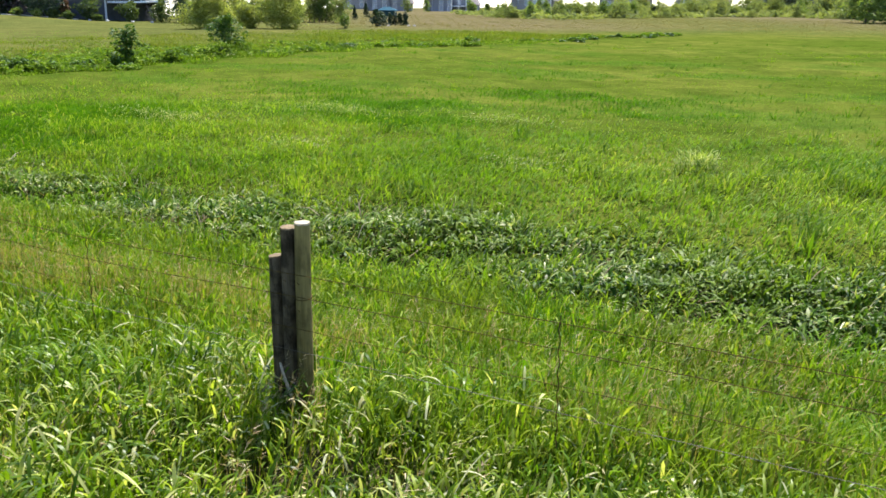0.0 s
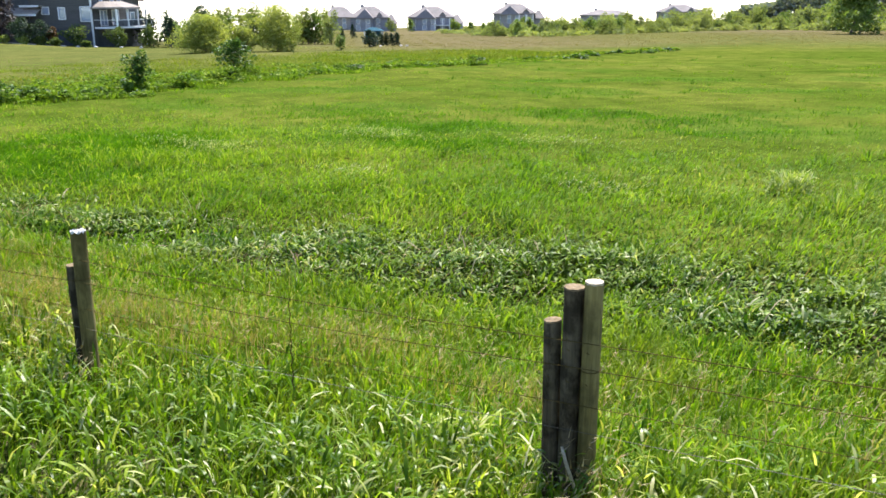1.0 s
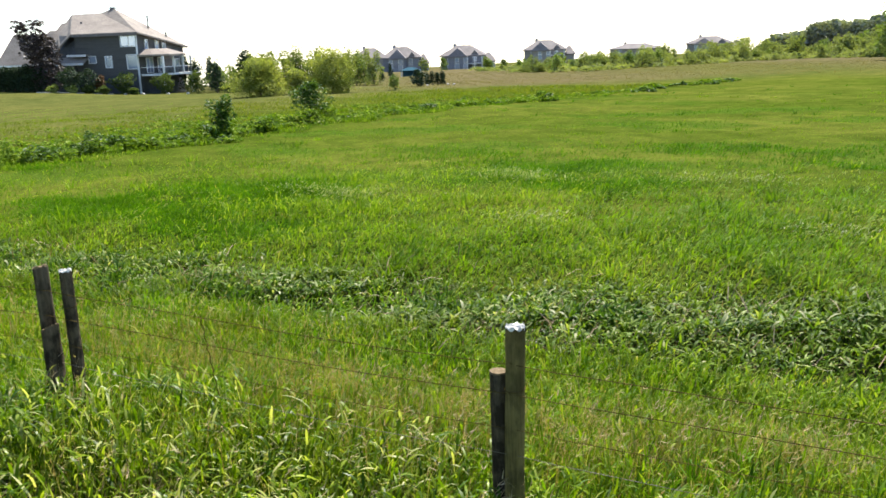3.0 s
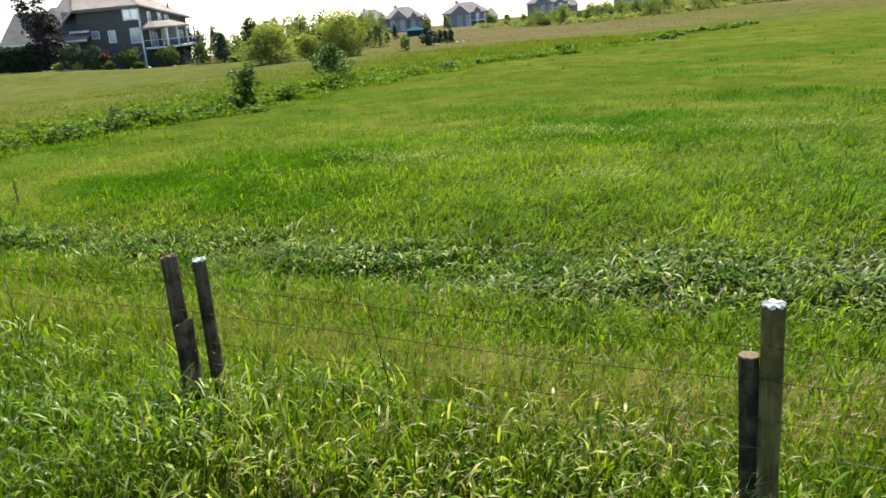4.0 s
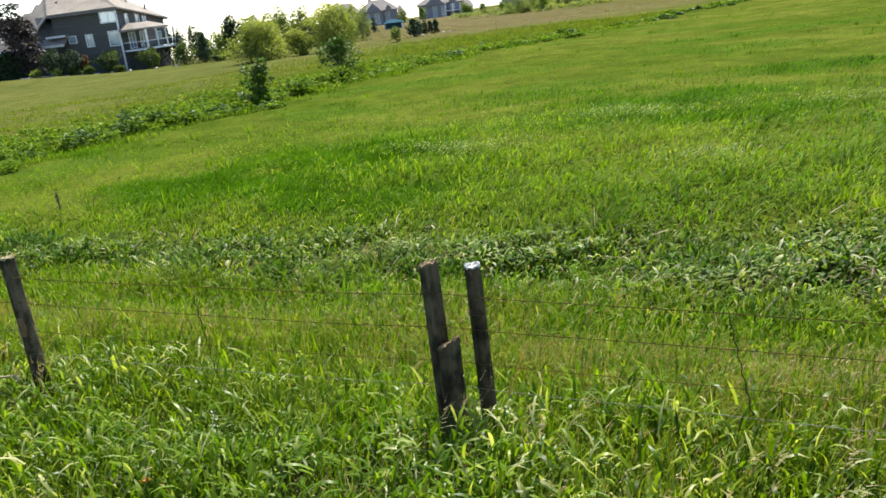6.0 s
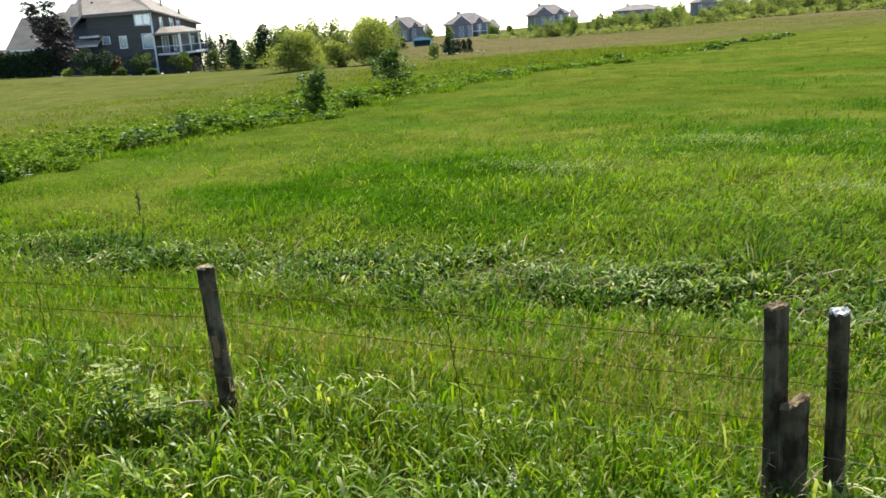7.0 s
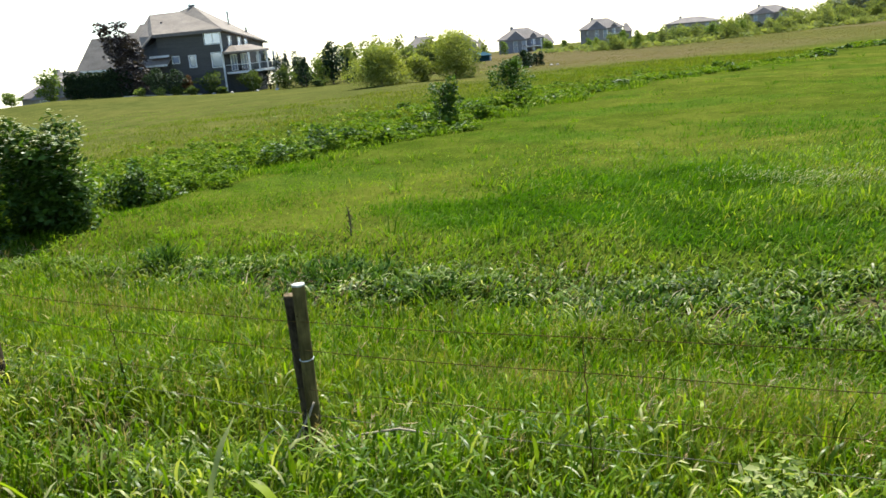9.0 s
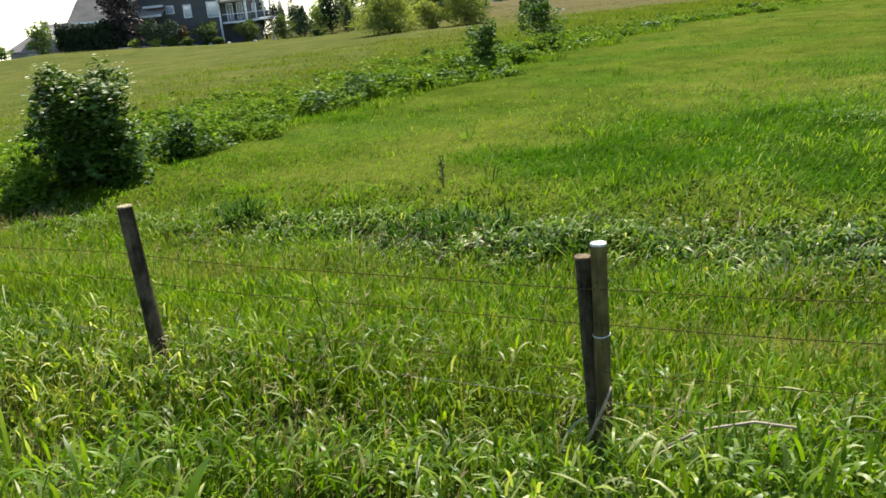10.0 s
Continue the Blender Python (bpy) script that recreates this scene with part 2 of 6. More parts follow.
MOSSY = rough_mat("mossy_end_wood", (0.24, 0.19, 0.09), (0.42, 0.35, 0.19), 22, 80, 0.9, 0.8, 0.01)
SIDING = rough_mat("dark_siding", (0.086, 0.083, 0.077), (0.113, 0.108, 0.100), 0.7, 9, 0.85, 0.2, 0.02, (0.25, 0.25, 5))
# dark blue-grey wall colour with the shadow under eaves and planting painted in
SHADE_BLUE = rough_mat("shade_blue_wall", (0.065, 0.07, 0.08), (0.095, 0.10, 0.112), 0.8, 6, 0.9, 0.3, 0.02)
ROOF = rough_mat("brown_shingles", (0.215, 0.182, 0.15), (0.285, 0.245, 0.20), 0.5, 5, 0.9, 0.5, 0.04, (1, 1, 3))
ROOF_FAR = rough_mat("grey_shingles", (0.165, 0.146, 0.136), (0.225, 0.198, 0.182), 0.4, 4, 0.9, 0.4, 0.04)
WHITE = rough_mat("white_trim", (0.74, 0.74, 0.72), (0.82, 0.82, 0.80), 1.2, 15, 0.5, 0.1, 0.004)
BLUE_SIDE = rough_mat("bluegrey_siding", (0.19, 0.197, 0.225), (0.25, 0.257, 0.285), 0.6, 6, 0.8, 0.15, 0.02, (0.3, 0.3, 4))
BEIGE_SIDE = rough_mat("beige_siding", (0.27, 0.25, 0.235), (0.34, 0.315, 0.295), 0.6, 6, 0.8, 0.15, 0.02, (0.3, 0.3, 4))
TEAL = rough_mat("teal_awning", (0.030, 0.085, 0.115), (0.045, 0.11, 0.14), 0.8, 6, 0.95, 0.2, 0.02, None, 0.0, 0.05)
GRAVEL = rough_mat("pale_gravel", (0.45, 0.42, 0.36), (0.6, 0.57, 0.5), 3, 30, 0.95, 0.6, 0.03)
ROCK = rough_mat("pale_rock", (0.42, 0.40, 0.37), (0.62, 0.60, 0.56), 2, 14, 0.9, 0.6, 0.05)
TARMAC = rough_mat("road_tarmac", (0.045, 0.045, 0.047), (0.065, 0.064, 0.062), 1.5, 60, 0.9, 0.5, 0.01)
TINTED = rough_mat("tinted_panel", (0.030, 0.036, 0.050), (0.048, 0.055, 0.072), 1.0, 8, 0.35, 0.05, 0.002, None, 0.0, 0.4)
GLASS, gn, gl, gb, go = start("window_glass")
# pale blue base stands in for reflected sky, besides the glass's own reflection
gb.inputs["Base Color"].default_value = (0.42, 0.48, 0.60, 1)
gb.inputs["Metallic"].default_value = 0.4
gb.inputs["Roughness"].default_value = 0.06
gb.inputs["Specular IOR Level"].default_value = 0.5


# ---- building helpers ----
def fill_mesh(name, verts, quads, tris, material, smooth=False):
    """A mesh from arrays of points, four-cornered and three-cornered faces."""
    me = bpy.data.meshes.new(name)
    quads = np.asarray(quads, dtype=np.int32).reshape(-1, 4)
    tris = np.asarray(tris, dtype=np.int32).reshape(-1, 3)
    me.vertices.add(len(verts))
    me.vertices.foreach_set("co", np.asarray(verts, dtype=np.float32).ravel())
    me.loops.add(quads.size + tris.size)
    me.loops.foreach_set("vertex_index", np.concatenate([quads.ravel(), tris.ravel()]).astype(np.int32))
    me.polygons.add(len(quads) + len(tris))
    begin = np.concatenate([np.arange(len(quads)) * 4, quads.size + np.arange(len(tris)) * 3])
    me.polygons.foreach_set("loop_start", begin.astype(np.int32))
    if smooth:
        me.polygons.foreach_set("use_smooth", np.ones(len(quads) + len(tris), dtype=bool))
    me.update(calc_edges=True)
    me.materials.append(material)
    return me


class Shape:
    """Gathers points and faces for one mesh."""

    def __init__(self):
        self.v, self.f = [], []

    def add(self, verts, faces):
        k = len(self.v)
        self.v += [tuple(p) for p in verts]
        self.f += [tuple(i + k for i in q) for q in faces]
        return self

    def box(self, x0, y0, z0, x1, y1, z1, m=None):
        p = [Vector(c) for c in ((x0, y0, z0), (x1, y0, z0), (x1, y1, z0), (x0, y1, z0), (x0, y0, z1), (x1, y0, z1), (x1, y1, z1), (x0, y1, z1))]
        if m:
            p = [m @ c for c in p]
        return self.add(p, [(3, 2, 1, 0), (4, 5, 6, 7), (0, 1, 5, 4), (1, 2, 6, 5), (2, 3, 7, 6), (3, 0, 4, 7)])

    def tube(self, path, radii, n=8, cap=True, wobble=0.0, rng=None):
        rings = []
        for i, p in enumerate(path):
            a, b = Vector(path[max(i - 1, 0)]), Vector(path[min(i + 1, len(path) - 1)])
            d = (b - a).normalized()
            s = d.cross(Vector((0.31, 0.95, 0.07))).normalized()
            u = s.cross(d)
            ring = []
            for k in range(n):
                r = radii[i] * (1 + (rng.uniform(-wobble, wobble) if rng else 0))
                w = 2 * math.pi * k / n
                ring.append(Vector(p) + s * (r * math.cos(w)) + u * (r * math.sin(w)))
            rings.append(ring)
        faces = [(i * n + k, i * n + (k + 1) % n, (i + 1) * n + (k + 1) % n, (i + 1) * n + k) for i in range(len(path) - 1) for k in range(n)]
        if cap:
            faces += [tuple(range(n))[::-1], tuple((len(path) - 1) * n + k for k in range(n))]
        return self.add([p for r in rings for p in r], faces)

    def mesh(self, name, material, smooth=False):
        me = bpy.data.meshes.new(name)
        me.from_pydata(self.v, [], self.f)
        bm = bmesh.new()
        bm.from_mesh(me)
        bmesh.ops.recalc_face_normals(bm, faces=bm.faces)
        bm.to_mesh(me)
        bm.free()
        if smooth:
            me.polygons.foreach_set("use_smooth", np.ones(len(me.polygons), dtype=bool))
        me.materials.append(material)
        return me


def part(name, shape, material, parent, label="", smooth=False):
    me = shape.mesh(name, material, smooth) if isinstance(shape, Shape) else shape
    ob = new(name, me)
    ob.parent = parent
    return tagged(ob, label)


def thing(name, m, label, category, group="", kind=""):
    ob = new(name)
    ob.matrix_world = m
    ob.empty_display_size = 0.2
    return tagged(ob, label, category, group, kind)


def smoothstep(a, b, v):
    t = np.clip((np.asarray(v, dtype=float) - a) / (b - a), 0, 1)
    return t * t * (3 - 2 * t)


def field_z(x, y):
    return -1.43 + 0.016 * (np.clip(x, -160, 60) + 10) - 0.008 * (np.clip(y, 13, 320) - 16)


def land(x, y):
    """Height of the bare ground: road bank, verge with the fence, ditch, field."""
    x, y = np.asarray(x, dtype=float), np.asarray(y, dtype=float)
    verge = -0.95 + 0.016 * (x + 4.5)
    ditch = field_z(x, y) - 0.33
    z = verge + (ditch - verge) * smoothstep(5.9, 9.6, y)
    z = z + (field_z(x, y) - z) * smoothstep(11.5, 14.5, y)
    z = z + (0.58 + 0.016 * (np.clip(x, -60, 30) + 4.5) - z) * smoothstep(3.4, 1.4, y)
    hills = 0.05 * np.sin(x * 1.3 + 0.7 * np.sin(y * 0.9)) * np.cos(y * 1.1 + 0.4 * x) + 0.04 * np.sin(x * 0.37 + 1.0) * np.sin(y * 0.29)
    r, turn = np.hypot(x + 10, y), np.degrees(np.arctan2(-(x + 10), np.maximum(y, 1e-3)))
    crest = np.interp(turn, [-60, 0, 22, 30, 36, 44, 90], [520, 480, 400, 330, 290, 172, 172])
    z = z - 0.05 * np.maximum(r - crest, 0) * smoothstep(-60, 60, y)
    z = z + 1.5 * np.exp(-((x + 116) / 20) ** 2 - ((y - 70) / 16) ** 2)
    z = z + 0.65 * np.exp(-((x + 57) / 27) ** 2 - ((y - 60) / 32) ** 2) - 0.4 * np.exp(-((x + 82) / 26) ** 2 - ((y - 128) / 26) ** 2)
    return z + hills * smoothstep(2.5, 4.0, y)


rng = np.random.default_rng(7)


def blades(x, y, length, width, turn, lean, bend, seg=3, lift=0.0, twist=0.5):
    """Grass blades rooted at x, y: arched strips that taper to a tip, leaning towards turn."""
    n = len(x)
    base = np.stack([x, y, land(x, y) - 0.02 + lift], 1)
    d = np.stack([np.cos(turn), np.sin(turn)], 1)
    side_turn = turn + np.pi / 2 + rng.uniform(-twist, twist, n)
    side = np.stack([np.cos(side_turn), np.sin(side_turn), rng.uniform(-0.25, 0.25, n)], 1)
    pos = base.copy()
    cols = []
    for k in range(seg + 1):
        t = k / seg
        if k == seg:
            cols.append(pos[:, None, :])
            break
        w = width * (0.75 + 0.5 * t if t < 0.5 else 1.0 - 0.55 * (t - 0.5))
        cols.append(np.stack([pos - side * w[:, None] / 2, pos + side * w[:, None] / 2], 1))
        a = lean + bend * (t + 0.5 / seg)
        step = length / seg
        pos = pos + np.concatenate([d * (np.sin(a) * step)[:, None], (np.cos(a) * step)[:, None]], 1)
    verts = np.concatenate(cols, 1)
    per = 2 * seg + 1
    off = (np.arange(n) * per)[:, None]
    quads = np.concatenate([off + np.array([[2 * k, 2 * k + 1, 2 * k + 3, 2 * k + 2]]) for k in range(seg - 1)], 0) if seg > 1 else np.zeros((0, 4), int)
    tris = off + np.array([[2 * seg - 2, 2 * seg - 1, 2 * seg]])
    return verts.reshape(-1, 3), quads, tris


def tufts(x, y, each, length, width, spread=0.12, bend=(0.5, 2.0), seg=3, blow=0.5):
    """Tussocks at x, y: blades that fan out from each middle, blown a little to one side."""
    n = len(x)
    size = rng.uniform(0.65, 1.3, n) * length
    cx, cy, size = np.repeat(x, each), np.repeat(y, each), np.repeat(size, each)
    m = n * each
    a, r = rng.uniform(0, 2 * np.pi, m), spread * np.sqrt(rng.random(m))
    turn = np.arctan2(np.sin(a) + 0.15 * blow * rng.normal(0, 1, m), np.cos(a) + blow)
    return blades(cx + r * np.cos(a), cy + r * np.sin(a), size * rng.uniform(0.55, 1.15, m), width * rng.uniform(0.6, 1.4, m), turn, 0.1 + 1.8 * r * rng.random(m), rng.uniform(bend[0], bend[1], m), seg)


def gather(groups):
    vs, qs, ts, k = [], [], [], 0
    for v, q, t in groups:
        vs.append(v), qs.append(np.asarray(q).reshape(-1, 4) + k), ts.append(np.asarray(t).reshape(-1, 3) + k)
        k += len(v)
    return np.concatenate(vs), np.concatenate(qs), np.concatenate(ts)


def in_sight(x, y):
    """The stretch of land that the walk looks over, with some margin."""
    return (x < 1.6 + 5 * smoothstep(16, 8, y)) & (x > -24.5 - 1.7 * y)


def scatter(y0, y1, density, clump=0.0):
    x0, x1 = -24.5 - 1.7 * y1, 6.6
    n = int((x1 - x0) * (y1 - y0) * density)
    x, y = rng.uniform(x0, x1, n), rng.uniform(y0, y1, n)
    keep = in_sight(x, y)
    x, y = x[keep], y[keep]
    if clump:
        x = x + clump * np.sin(x * 9.1 + 3 * np.sin(y * 5.3))
        y = y + clump * np.sin(y * 8.3 + 3 * np.sin(x * 4.7))
    return x, y


def lumps(x, y, scale, seed=0.0):
    """A smooth pattern of patches, 0 to 1."""
    v = np.sin(x * scale + seed + 1.7 * np.sin(y * scale * 0.83 + seed)) + np.sin(y * scale * 1.27 - 0.6 * x * scale + 2.1 * seed)
    return 0.5 + 0.25 * v


def stuff(name, groups, material, label, category):
    ob = new(name, fill_mesh(name, *gather(groups), material, True))
    return tagged(ob, label, category, kind="stuff")


def leaf_cloud(points, size, flat=0.5, droop=0.0, long=1.0):
    """One small folded leaf, two triangles, at each point, in random turns."""
    n = len(points)
    turn = rng.uniform(0, 2 * np.pi, n)
    tilt = rng.normal(0, 1, (n, 3)) * (1 - flat)
    nor = tilt + np.array([0, 0, 1.0])
    nor /= np.linalg.norm(nor, axis=1)[:, None]
    u = np.stack([np.cos(turn), np.sin(turn), np.full(n, -droop)], 1)
    u -= nor * (u * nor).sum(1)[:, None] * (1 - droop)
    u /= np.linalg.norm(u, axis=1)[:, None]
    w = np.cross(nor, u)
    w /= np.linalg.norm(w, axis=1)[:, None] + 1e-6
    s = (size * rng.uniform(0.6, 1.35, n))[:, None]
    v = np.stack([points - u * s * 0.5 * long, points + w * s * 0.33 + nor * s * 0.08, points + u * s * 0.5 * long, points - w * s * 0.33 + nor * s * 0.08], 1)
    off = (np.arange(n) * 4)[:, None]
    return v.reshape(-1, 3), np.zeros((0, 4), int), np.concatenate([off + [[0, 1, 2]], off + [[0, 2, 3]]], 0)


# ---- ground ----
def tan_from(x):
    """How far off the uncut tan grass begins."""
    return np.interp(x, [-110, -75, -60, -46, -39, -32, -23, -12, 20], [84, 70, 75, 84, 92, 101, 105, 108, 108]) + 3 * np.sin(x * 0.21) + 2 * np.sin(x * 0.57)


def ditch_mid(x):
    return 12.3 + 0.042 * x + 0.14 * np.sin(x * 0.6)


def ditch_bare(x, y):
    """Where the ditch bottom shows dark earth and dead stalks between the weeds."""
    return np.exp(-((y - ditch_mid(x)) / 1.15) ** 4) * (0.35 + 0.65 * smoothstep(0.35, 0.7, lumps(x, y, 1.3, 6.0)))


def strip_x(y):
    """Near edge of the strip."""
    return np.interp(y, [8, 13, 18, 23.5, 30, 38, 44, 52, 60, 70, 80, 88], [-36.3, -36.8, -37.2, -36.6, -35.7, -35.9, -34.9, -33.6, -31.2, -28.6, -27.0, -24.6])


LUSH_PATCHES = ((-26.3, 16.1, 2.3, 1.1, 1.0), (-23.3, 15.4, 2.6, 1.6, 1.0), (-20.4, 14.9, 2.2, 1.0, 0.9), (-24.2, 19.4, 2.7, 1.5, 0.9), (-21.0, 18.0, 2.4, 1.2, 0.45),
                (-15.6, 22.6, 2.8, 1.1, 0.7), (-17.6, 26.0, 3.2, 1.2, 0.7), (-12.6, 31.4, 4.0, 1.4, 0.6), (-21.6, 28.6, 3.6, 1.2, 0.4), (-9.2, 28.0, 2.6, 1.1, 0.45))


def lush_at(x, y):
    """Soft patches of longer, darker grass, with a pale opening in the largest."""
    wob = 0.55 * np.sin(x * 1.1 + 0.8 * y) + 0.35 * np.sin(x * 2.3 - y * 1.7)
    v = sum(a * np.exp(-(np.abs((x - px) / rx) ** 2.6) - np.abs((y + wob - py) / ry) ** 2.6) for px, py, rx, ry, a in LUSH_PATCHES)
    return np.clip(v - 0.9 * np.exp(-((x + 24.9) / 0.9) ** 2 - ((y - 16.9) / 0.55) ** 2), 0, 1.1)


def streaks(x, y):
    """Wind-laid darker streaks across the open field, 0 to 1."""
    v = lumps(x * 0.75, y, 0.62, 4.0) * (0.45 + 0.7 * lumps(x, y, 0.27, 1.0)) + 0.12 * np.sin(x * 1.9 + y * 2.7)
    return smoothstep(0.42, 0.68, v) * smoothstep(16, 20, y) * smoothstep(75, 50, y) * (np.asarray(x) > strip_x(y) + 1.0)


def mown(x, y):
    """The smooth, short stretch of the field in front of the weed strip."""
    return smoothstep(-19, -27, x + 0.5 * (y - 14)) * smoothstep(12.6, 14.6, y)


def verge_gaps(x, y):
    """How thick the verge grass stands; low where the dead thatch shows between tussocks."""
    thin = np.exp(-((y - 3.45 - 0.15 * np.sin(x * 1.7)) / 0.33) ** 2) * (0.25 + 0.6 * smoothstep(-18.0, -20.0, x)) * (0.4 + 0.9 * lumps(x, y, 2.2, 1.0))
    return np.clip(0.3 + 0.7 * smoothstep(0.2, 0.46, lumps(x, y, 3.1, 5.0) * (0.6 + 0.6 * lumps(x, y, 1.3, 2.0))) - thin, 0.06, 1)


def build_ground():
    xs = np.concatenate([np.linspace(-2600, -260, 10), np.linspace(-240, -50, 60), np.linspace(-48.5, 6, 140), np.linspace(10, 120, 24), np.linspace(200, 2600, 8)])
    ys = np.concatenate([np.linspace(-2600, -60, 8), np.linspace(-40, -1, 10), np.linspace(0, 16, 70), np.linspace(16.5, 60, 70), np.linspace(62, 240, 70), np.linspace(260, 420, 14), np.linspace(500, 2600, 9)])
    gx, gy = np.meshgrid(xs, ys)
    gz = land(gx, gy)
    verts = np.stack([gx, gy, gz], 2).reshape(-1, 3)
    nx, ny = len(xs), len(ys)
    i, j = np.meshgrid(np.arange(nx - 1), np.arange(ny - 1))
    a = (j * nx + i).ravel()
    quads = np.stack([a, a + 1, a + nx + 1, a + nx], 1)
    me = fill_mesh("ground", verts, quads, [], TURF, True)
    dry = me.attributes.new("dry", "FLOAT", "POINT")
    x, y = verts[:, 0], verts[:, 1]
    far = 0.85 * smoothstep(-20, 26, y - tan_from(x)) * smoothstep(330, 220, y)
    lawn = smoothstep(-58, -72, x) * smoothstep(112, 90, y)
    val = far * (0.75 + 0.25 * np.sin(x * 0.07 + y * 0.05)) * (1 - lawn) + 0.32 * smoothstep(-42, -52, x) * (1 - far * (1 - lawn))
    dry.data.foreach_set("value", np.clip(val, 0, 1).astype(np.float32))
    bare = me.attributes.new("bare", "FLOAT", "POINT")
    bare.data.foreach_set("value", np.maximum(ditch_bare(x, y), 0.75 * smoothstep(1.9, 2.8, y) * smoothstep(6.0, 5.2, y)).astype(np.float32))
    rich = me.attributes.new("lush", "FLOAT", "POINT")
    rich.data.foreach_set("value", np.clip(0.8 * lush_at(x, y) + 0.5 * streaks(x, y), 0, 1).astype(np.float32))
    return tagged(new("ground", me), "grassy field with a roadside bank and shallow ditch", "ground", kind="structure")


build_ground()
rd = Shape()
for k in range(40):
    x0 = 60 - 5 * k
    z0, z1 = [0.60 + 0.016 * (min(max(v, -60), 30) + 4.5) for v in (x0, x0 - 5)]
    rd.add([(x0, -6.5, z0), (x0 - 5, -6.5, z1), (x0 - 5, -0.9, z1), (x0, -0.9, z0), (x0, -6.5, z0 - 0.1), (x0 - 5, -6.5, z1 - 0.1), (x0 - 5, -0.9, z1 - 0.1), (x0, -0.9, z0 - 0.1)],
           [(0, 1, 2, 3), (0, 1, 5, 4), (3, 2, 6, 7)])
tagged(new("road", rd.mesh("road", TARMAC)), "grey tarmac road on the bank beside the field", "road", kind="structure")


# ---- grass ----
STATIONS = ((-4.5, 5.47), (-8.98, 5.46), (-13.4, 5.4), (-17.6, 5.26), (-21.76, 5.19), (-25.6, 5.05))   # fence posts along the verge


def wind(n, spread=0.9):
    return rng.normal(-0.15, spread, n)


def grass_near():
    x, y = scatter(1.2, 6.0, 460)
    keep = rng.random(len(x)) < (1.0 - 0.45 * smoothstep(4.9, 5.8, y)) * (0.10 + 0.90 * smoothstep(1.9, 3.1, y)) * verge_gaps(x, y)
    x, y = x[keep], y[keep]
    n = len(x)
    le = rng.uniform(0.3, 0.62, n) * (0.7 + 0.6 * lumps(x, y, 1.6, 2.0)) * (1 - 0.22 * smoothstep(4.3, 5.1, y)) * (0.35 + 0.65 * smoothstep(1.4, 3.0, y))
    stems = blades(x, y, le, rng.uniform(0.007, 0.015, n), wind(n, 1.4), rng.uniform(0, 0.3, n), rng.uniform(0.1, 1.3, n), 3)
    x, y = scatter(1.6, 6.1, 760)
    keep = rng.random(len(x)) < (1.0 - 0.6 * smoothstep(4.8, 6.0, y)) * (0.04 + 0.96 * smoothstep(2.2, 3.2, y)) * (0.4 + 0.85 * lumps(x, y, 2.6, 3.0)) * verge_gaps(x, y)
    x, y = x[keep], y[keep]
    n = len(x)
    high = 0.62 * (0.5 + 0.7 * lumps(x, y, 1.6, 2.0)) * (1 - 0.25 * smoothstep(4.3, 5.1, y)) * rng.random(n) ** 0.6
    leaves = blades(x, y, rng.uniform(0.10, 0.25, n), rng.uniform(0.013, 0.028, n), wind(n, 2.0), rng.uniform(0.0, 0.9, n), rng.uniform(0.3, 1.9, n), 3, lift=high)
    stuff("verge_grass", [stems, leaves], VERGE, "lush broad-bladed green grass on the roadside verge", "grass")


def grass_fence():
    x, y = scatter(4.9, 10.6, 360)
    keep = rng.random(len(x)) < smoothstep(4.8, 5.7, y) * (1 - 0.8 * ditch_bare(x, y))
    x, y = x[keep], y[keep]
    n = len(x)
    le = rng.uniform(0.16, 0.44, n) * (0.7 + 0.5 * lumps(x, y, 1.1, 5.0))
    stems = blades(x, y, le, rng.uniform(0.007, 0.014, n), wind(n, 1.6), rng.uniform(0, 0.35, n), rng.uniform(0.0, 1.0, n), 2)
    x, y = scatter(5.0, 10.6, 300)
    keep = rng.random(len(x)) < 1 - 0.85 * ditch_bare(x, y)
    x, y = x[keep], y[keep]
    n = len(x)
    high = 0.36 * (0.5 + 0.6 * lumps(x, y, 1.1, 5.0)) * rng.random(n) ** 0.7
    leaves = blades(x, y, rng.uniform(0.08, 0.21, n), rng.uniform(0.010, 0.023, n), wind(n, 2.0), rng.uniform(0.0, 0.9, n), rng.uniform(0.2, 1.6, n), 2, lift=high)
    x, y = scatter(5.4, 10.2, 3.4)
    clump = tufts(x, y, 26, 0.5 * (0.55 + 0.7 * lumps(x, y, 1.1, 5.0)), 0.017, 0.13, (0.3, 1.6), 2)
    stuff("fence_grass", [stems, leaves, clump], FENCE_GRASS, "yellow-green uncut grass under the wire fence", "grass")


